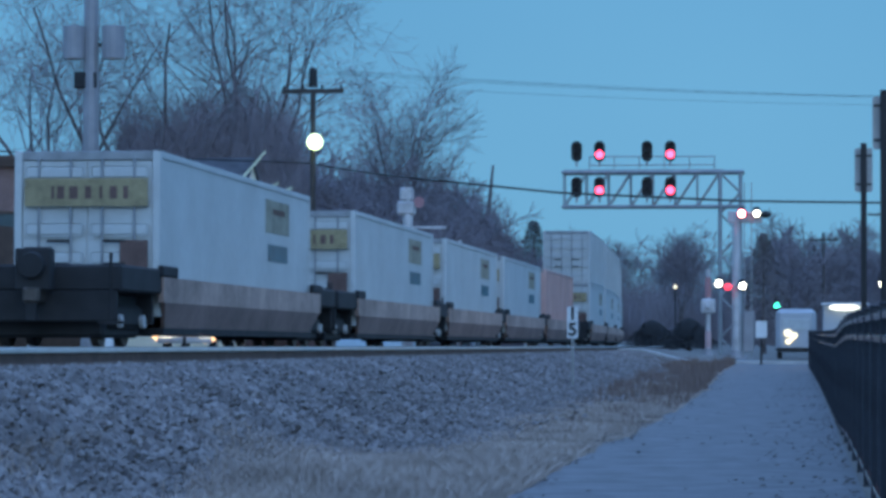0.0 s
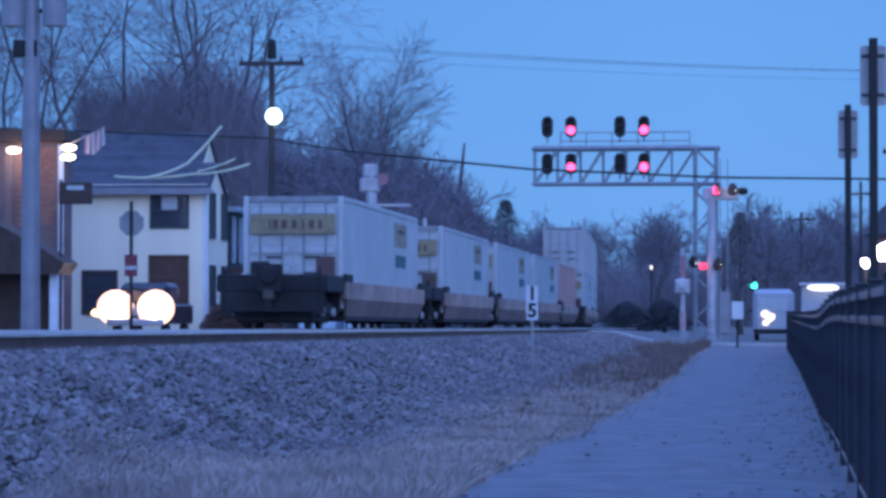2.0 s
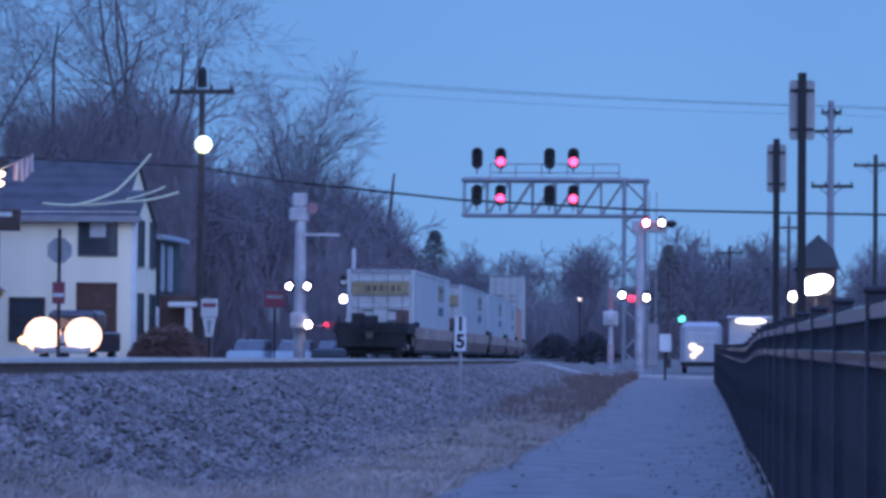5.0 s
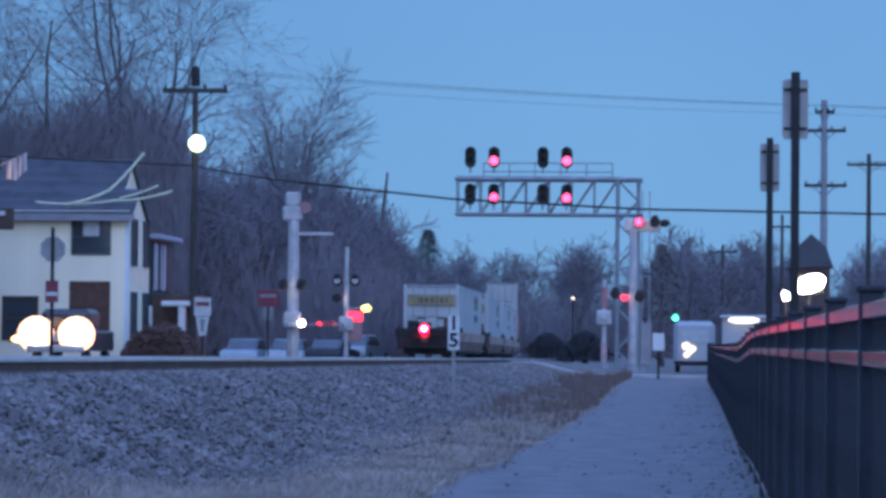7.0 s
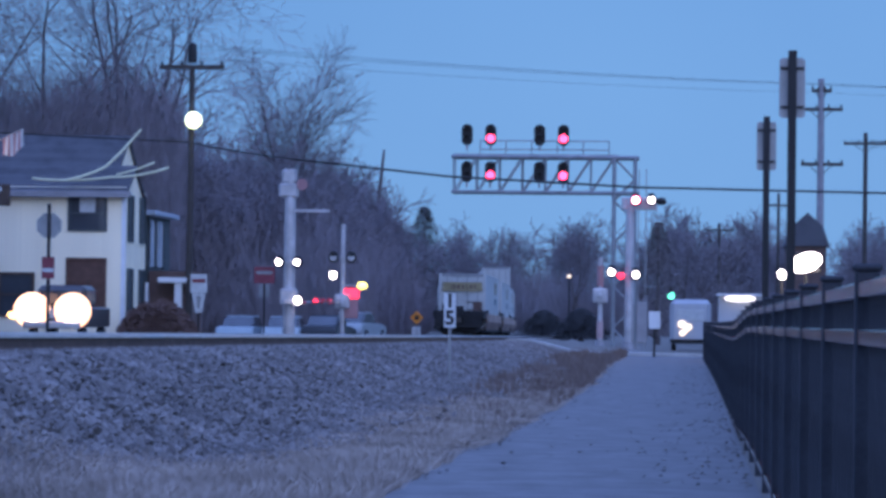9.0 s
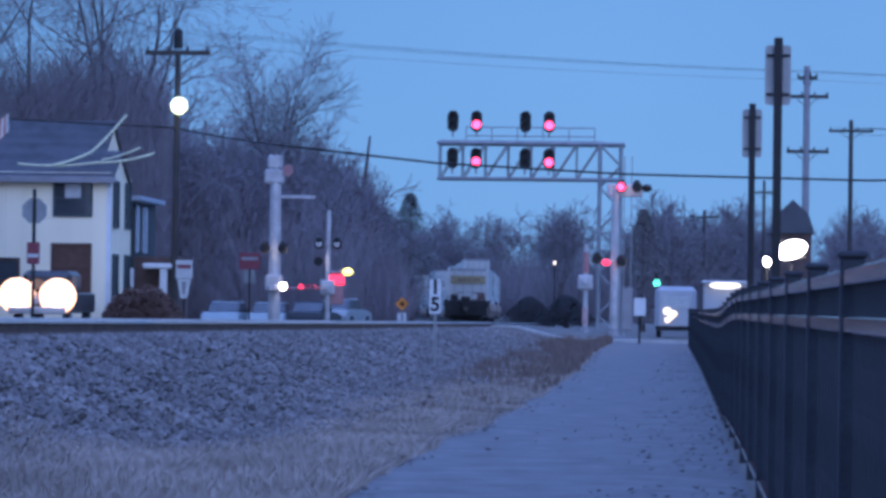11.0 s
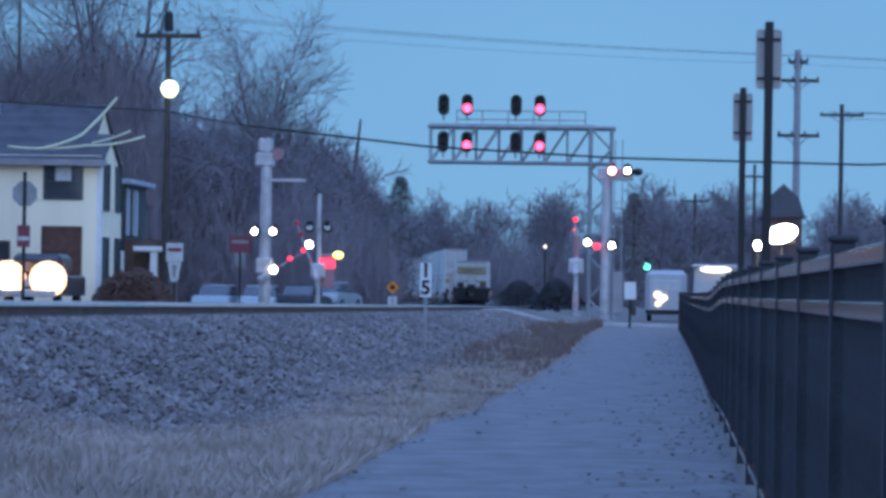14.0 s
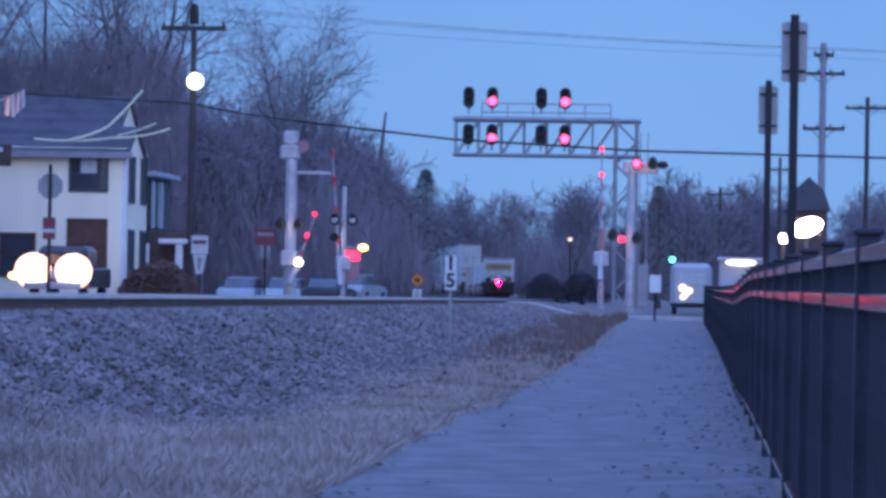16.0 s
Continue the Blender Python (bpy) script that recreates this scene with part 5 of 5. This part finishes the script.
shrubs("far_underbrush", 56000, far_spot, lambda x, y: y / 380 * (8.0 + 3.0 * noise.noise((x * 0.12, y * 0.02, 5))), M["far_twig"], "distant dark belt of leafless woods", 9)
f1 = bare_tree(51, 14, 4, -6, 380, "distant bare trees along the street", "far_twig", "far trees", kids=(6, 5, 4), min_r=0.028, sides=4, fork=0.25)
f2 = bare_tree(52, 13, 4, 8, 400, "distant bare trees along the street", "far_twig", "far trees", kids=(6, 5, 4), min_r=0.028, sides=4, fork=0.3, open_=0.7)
spots1, spots2 = [], []
for i in range(52):
    y = rng.uniform(330, 430)
    o = rng.uniform(-0.085, 0.13)
    k = 1.0
    if o < -0.045:
        y, k = y + 140, 1.3
    (spots1 if i % 2 else spots2).append((o * y, y, k * rng.uniform(0.8, 1.3), rng.uniform(0, 6.28)))
spots1 += [(-0.6, 290, 0.92, 1.0), (17, 300, 0.8, 0.4)]
stand(f1, spots1)
stand(f2, spots2)


def conifer(x, y, h, r, label, leaf="needle", fine=1.0):
    t = empty("conifer", Matrix.Translation((x, y, ground_z(x, y))), label, "tree")
    part("trunk", rod(B(), (0, 0, -0.1), (0, 0, h * 0.9), 0.2, 0.04, n=7), M["bark"], t)
    rg = random.Random(int(h * 100))
    vs, fs = [], []
    for i in range(int(2200 / fine)):
        z = h * (0.06 + 0.94 * rg.random() ** 0.9)
        a = rg.uniform(0, 6.283)
        rr = r * (1 - z / h) ** 0.7 * rg.uniform(0.35, 1.08) + 0.05
        c = Vector((rr * math.cos(a), rr * math.sin(a), z))
        o = Vector((math.cos(a), math.sin(a), -0.35)) * rg.uniform(0.3, 0.6) * fine
        s = Vector((-math.sin(a), math.cos(a), rg.uniform(-0.3, 0.3))) * 0.16 * fine
        k = len(vs)
        vs += [c - s, c + s, c + o]
        fs.append((k, k + 1, k + 2))
    mesh_from("crown", vs, fs, M[leaf], t)
    return t


conifer(-18.4, 206, 9.4, 3.0, "dark evergreen conifer at the wood edge", "needle", 0.5)
conifer(-21.0, 212, 8.6, 2.2, "dark evergreen conifer at the wood edge")
conifer(-6.2, 170, 1.9, 1.9, "low dark evergreen bush near the tracks", "bush", 0.4)
conifer(-8.6, 176, 1.8, 1.8, "low dark evergreen bush near the tracks", "bush", 0.4)
conifer(-2.1, 190, 7.8, 2.5, "brown-leaved tree beside the street", "brown_leaf", 0.4)


def hedge(x0, x1, y0, y1, h, label):
    rg = random.Random(6)
    vs, fs = [], []
    for i in range(11000):
        x, y = rg.uniform(x0, x1), rg.uniform(y0, y1)
        z = ground_z(x, y) + h * rg.random() ** 0.7 * (1 + 0.18 * noise.noise((x * 2, y, 0))) * (1 - 0.6 * abs((2 * x - x0 - x1) / (x1 - x0)) ** 3)
        a, b = rg.uniform(0, 6.28), rg.uniform(0, 6.28)
        k = len(vs)
        for j in range(3):
            q = a + j * 2.1
            vs.append((x + 0.06 * math.cos(q), y + 0.06 * math.sin(q) * math.cos(b), z + 0.06 * math.sin(q) * math.sin(b)))
        fs.append((k, k + 1, k + 2))
    return tagged(mesh_from("hedge", vs, fs, M["hedge"]), label, "hedge", kind="stuff")


hedge(-21.3, -18.6, 110.0, 112.5, 1.75, "brown leafless hedge beside the house")


# ---- the freight train ----
TAIL_Y, SPEED = 50.7, 12.75
BOX_L, BOX_W, BOX_H = 16.15, 2.6, 2.9


def on_track(s):
    dx = -(s - BEND_Y) / BEND_R if s > BEND_Y else 0.0
    return pose(TRACK_FAR + bend(s), s, rail_z(s), -0.238 if s < 330 else 0, 0, math.degrees(math.atan(-dx)))


def container(paint, label, lift, decals=True):
    """Origin on the rail under the rear face's middle; the length runs along y."""
    c = empty("shipping_container", Matrix(), label, "shipping container", "containers on the train")
    z0, z1, w = lift, lift + BOX_H, BOX_W / 2
    part("body", box(B(), -w + 0.03, w - 0.03, 0.06, BOX_L, z0 + 0.02, z1 - 0.03, 0.01), paint, c)
    for x in (-w + 0.07, w - 0.07):
        for y in (0.03, BOX_L - 0.06):
            part("corner_post", box(B(), x - 0.07, x + 0.07, y - 0.03, y + 0.13, z0, z1, 0.012), paint, c)
        part("top_rail", box(B(), x - 0.06, x + 0.065, 0.1, BOX_L - 0.1, z1 - 0.12, z1 - 0.002, 0.01), paint, c)
        part("bottom_rail", box(B(), x - 0.06, x + 0.065, 0.1, BOX_L - 0.1, z0 + 0.003, z0 + 0.16, 0.01), M["galv"], c)
    part("header", box(B(), -w + 0.14, w - 0.14, 0.0, 0.06, z1 - 0.16, z1 - 0.004, 0.01), M["lock_bar"], c, "grimy rear roof edge")
    part("sill", box(B(), -w + 0.14, w - 0.14, 0.0, 0.06, z0, z0 + 0.16, 0.01), M["galv"], c)
    for s in (-1, 1):
        d = part("door", box(B(), min(s * 0.015, s * 1.15), max(s * 0.015, s * 1.15), 0.035, 0.062, z0 + 0.17, z1 - 0.17, 0.008), paint, c)
        for k in range(5):
            zz = z0 + 0.4 + k * 0.5
            part("door_rib", box(B(), min(s * 0.06, s * 1.1), max(s * 0.06, s * 1.1), -0.02, 0.036, zz, zz + 0.24, 0.05), paint, d)
        for xx in (0.28, 0.85):
            part("lock_bar", rod(B(), (s * xx, -0.04, z0 + 0.1), (s * xx, -0.04, z1 - 0.12), 0.026, n=6), M["lock_bar"], d, "grimy steel locking bar")
        for zz in (0.9, 1.3):
            part("lock_handle", box(B(), min(s * 0.3, s * 0.7), max(s * 0.3, s * 0.7), -0.075, -0.045, z0 + zz, z0 + zz + 0.05, 0.008), M["under"], d)
    if decals:
        part("rear_band", box(B(), -1.1, 1.1, -0.075, -0.067, z1 - 0.97, z1 - 0.48), M["yellow"], c, "faded yellow band with worn lettering bars")
        for x_, w_ in ((-0.62, 0.05), (-0.52, 0.13), (-0.30, 0.15), (-0.02, 0.11), (0.24, 0.05), (0.42, 0.13), (0.66, 0.09)):
            part("letter_bar", box(B(), x_, x_ + w_, -0.081, -0.076, z1 - 0.84, z1 - 0.62), M["porch_brown"], c)
        part("door_placard", box(B(), -1.1, -0.6, -0.068, -0.06, z0 + 0.86, z0 + 1.22), M["under"], c, "dark placard")
        part("door_placard", box(B(), 0.6, 1.1, -0.068, -0.06, z0 + 0.86, z0 + 1.34), M["porch_brown"], c, "dark brown placard")
        for s in (-1, 1):
            xa, xb = (w - 0.03, w - 0.022) if s > 0 else (-w + 0.022, -w + 0.03)
            part("side_panel", box(B(), xa, xb, 10.6, 13.5, z1 - 1.02, z1 - 0.32), M["side_decal"], c, "faded yellow-grey side panel")
            part("side_mark", box(B(), xa, xb + 0.003 * s if s > 0 else xb, 11.4, 12.9, z1 - 0.62, z1 - 0.50), M["brown_board"], c)
            part("side_letters", box(B(), xa, xb, 10.9, 13.3, z1 - 1.62, z1 - 1.26), M["decal_dark"], c, "dark teal lettering bar")
    else:
        for k in range(20):
            y = 0.6 + k * (BOX_L - 1.2) / 19
            part("side_post", box(B(), w - 0.032, w - 0.008, y - 0.04, y + 0.04, z0 + 0.17, z1 - 0.13), paint, c)
    return c


def well_car(label):
    c = empty("well_car", Matrix(), label, "railway car", "cars of the train")
    w = 1.42
    for s in (-1, 1):
        bm = B()
        prof = [(s * w, 0.78), (s * w, 1.22), (s * (w - 0.1), 1.22), (s * (w - 0.1), 0.78)]
        v0 = [bm.verts.new((x, -0.2, z)) for x, z in prof]
        v1 = [bm.verts.new((x, 17.0, z)) for x, z in prof]
        for i in range(4):
            bm.faces.new((v0[i], v1[i], v1[(i + 1) % 4], v0[(i + 1) % 4]))
        bm.faces.new(v0), bm.faces.new(v1[::-1])
        bmesh.ops.recalc_face_normals(bm, faces=bm.faces[:])
        part("top_sill", bm, M["well_top"], c, "tan top sill, paler than the side wall")
        bm = B()
        pts = [(s * w, 0.78, -0.1), (s * w, 0.78, 16.9), (s * (w - 0.16), 0.24, 16.0), (s * (w - 0.16), 0.24, 0.6)]
        out = [bm.verts.new((x, y, z)) for x, z, y in pts]
        inn = [bm.verts.new((x - s * 0.07, y, z)) for x, z, y in pts]
        bm.faces.new(out), bm.faces.new(inn[::-1])
        for i in range(4):
            bm.faces.new((out[i], inn[i], inn[(i + 1) % 4], out[(i + 1) % 4]))
        bmesh.ops.recalc_face_normals(bm, faces=bm.faces[:])
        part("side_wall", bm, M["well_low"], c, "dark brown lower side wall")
        for y in (0.1, 16.4):
            part("corner_guide", box(B(), min(s * 1.32, s * 1.43), max(s * 1.32, s * 1.43), y - 0.4, y + 0.9, 1.22, 1.42, 0.03), M["under"], c)
    part("well_floor", box(B(), -1.3, 1.3, 0.3, 16.4, 0.22, 0.34), M["under"], c)
    for y0, y1, ty in ((-3.3, 0.0, -1.5), (16.2, 19.5, 17.8)):
        part("end_platform", box(B(), -1.38, 1.38, y0, y1, 0.92, 1.36, 0.04), M["under"], c)
        part("end_sill", box(B(), -1.3, 1.3, y0 if y0 < 0 else y1 - 0.12, y0 + 0.12 if y0 < 0 else y1, 0.42, 0.94, 0.03), M["under"], c)
        part("end_bulkhead", box(B(), -1.25, 1.25, min(y0, y1) + 2.9 if y0 < 0 else y0, (min(y0, y1) + 3.05) if y0 < 0 else y0 + 0.15, 0.4, 1.3), M["under"], c)
        for s in (-1, 1):
            part("side_frame", box(B(), min(s * 0.95, s * 1.1), max(s * 0.95, s * 1.1), ty - 1.15, ty + 1.15, 0.32, 0.72, 0.08), M["under"], c)
            for wy in (ty - 0.86, ty + 0.86):
                wh = part("wheel", rod(B(), (s * 0.70, wy, 0.44), (s * 0.83, wy, 0.44), 0.43, n=20), M["wheel"], c)
                part("bearing_cap", rod(B(), (s * 1.1, wy, 0.44), (s * 1.18, wy, 0.44), 0.11, n=10), M["journal"], wh, "pale bearing cap")
        part("coupler", box(B(), -0.14, 0.14, y0 - 0.55 if y0 < 0 else y1, y0 if y0 < 0 else y1 + 0.55, 0.72, 0.98, 0.04), M["wheel"], c)
        for x in (-1.2, 1.2):
            part("grab_rail", rod(B(), (x, y0 if y0 < 0 else y1, 0.45), (x, y0 if y0 < 0 else y1, 1.55), 0.03, n=6), M["under"], c)
            part("step", box(B(), x - 0.2, x + 0.2, (y0 if y0 < 0 else y1) - 0.06, (y0 if y0 < 0 else y1) + 0.06, 0.38, 0.44), M["under"], c)
        # Solid black block stands in for the shade under the platform.
        part("truck_shade_block", box(B(), -0.98, 0.98, ty - 1.35, ty + 1.35, 0.16, 0.93, 0.06), M["under"], c)
    return c


TRAIN = []
proto_car = well_car("brown intermodal well car with tan sills")
proto_white = container(M["white_box"], "white shipping container with faded yellow panels", 0.53)
proto_top = container(M["white_box"], "plain white shipping container stacked on another", 0.53 + BOX_H + 0.02, decals=False)
proto_red = container(M["red_box"], "faded pinkish-red shipping container with side posts", 0.53, decals=False)
TRAIN += [(proto_car, 0.0), (proto_white, 0.0)]
for k, off in enumerate((23.3, 43.0, 62.0, 81.0, 113.0, 133.0, 153.0, 174.0, 196.0, 217.0, 238.0)):
    TRAIN.append((copy_thing(proto_car, Matrix()), off))
    if k == 4:
        TRAIN.append((proto_top, off))
        TRAIN.append((copy_thing(proto_white, Matrix()), off))
    elif k > 4:
        TRAIN.append((copy_thing(proto_white, Matrix()), off))
        if k not in (7, 9):
            TRAIN.append((copy_thing(proto_top, Matrix()), off))
    elif k == 3:
        TRAIN.append((proto_red, off))
    else:
        TRAIN.append((copy_thing(proto_white, Matrix()), off))
eot = empty("end_of_train_marker", Matrix(), "end of train marker box on the last coupler", "train marker")
part("bracket", box(B(), -0.08, 0.08, -0.06, 0.06, -0.75, -0.2, 0.01), M["under"], eot)
# Case made deep to shut in the bulb's light while it faces back.
part("case", box(B(), -0.29, 0.29, 0.004, 0.34, -0.25, 0.43, 0.02), M["under"], eot)
TURRET = part("lamp_turret", rod(B(), (0, -0.02, 0.15), (0, 0.14, 0.15), 0.235, 0.20, n=20), M["under"], eot, "turning lamp turret, dark on its back")
# Lens drawn wide and red to stand in for the lamp's halo.
part("lens", ball(B(), (0, -0.025, 0.15), 0.225, 1, 0.08, 1, n=20), M["eot_on"], TURRET, "glowing red lens")
part("bulb", ball(B(), (0, -0.06, 0.15), 0.13, 1.1, 0.4, 0.95), M["eot_core"], TURRET, "bright red bulb")


# ---- what moves ----
def swing(base_pose, angle):
    return base_pose @ pose(0, 0, 0, 0, -angle, 0)


def blink(centres, half):
    """Seconds and degrees of a lamp that turns its bright side forward round each centre."""
    rows = []
    for c in centres:
        for dt, a in ((-half - 0.1, 180), (-half - 0.0667, 120), (-half - 0.0333, 60), (-half, 0), (half, 0), (half + 0.0333, 60), (half + 0.0667, 120), (half + 0.1, 180)):
            rows.append((round(c + dt, 4), a))
    inside = [r for r in rows if 0 < r[0] < 16]
    before = [r[1] for r in rows if r[0] <= 0]
    after = [r[1] for r in rows if r[0] >= 16]
    return [(0, before[-1] if before else 180)] + inside + [(16, after[0] if after else 180)]


def motions():
    times = [0, 0.25] + [i * 0.5 for i in range(1, 33)]
    for thing, off in TRAIN:
        walk(thing, [(t, on_track(TAIL_Y + off + SPEED * t - 0.9 * BACK.get(t, 0.0))) for t in times])
    walk(eot, [(t, on_track(TAIL_Y - 3.75 + SPEED * t - 0.9 * BACK.get(t, 0.0)) @ pose(0, 0, 1.18)) for t in times])
    walk(TURRET, [(t, pose(0, 0, 0, 0, 0, a)) for t, a in blink([1.0 + 1.5 * i for i in range(-1, 12)], 0.1)])
    for lamp in FLASHERS:
        rest = lamp.matrix_basis.copy()
        walk(lamp, [(t, rest @ pose(0, 0, 0, 0, 0, a)) for t, a in blink([1.05 + 1.32 * i for i in range(-1, 13)], 0.31)])
    lift = [(0, 0), (12.8, 0), (13.2, 4), (14, 22), (14.6, 36), (15, 45), (15.5, 54), (16, 62)]
    for arm, k in ((ARM_C, 1.0), (ARM_B, 1.05), (ARM_A, 0.95)):
        rest = arm.matrix_basis.copy()
        walk(arm, [(t, swing(rest, a * k)) for t, a in lift])


motions()
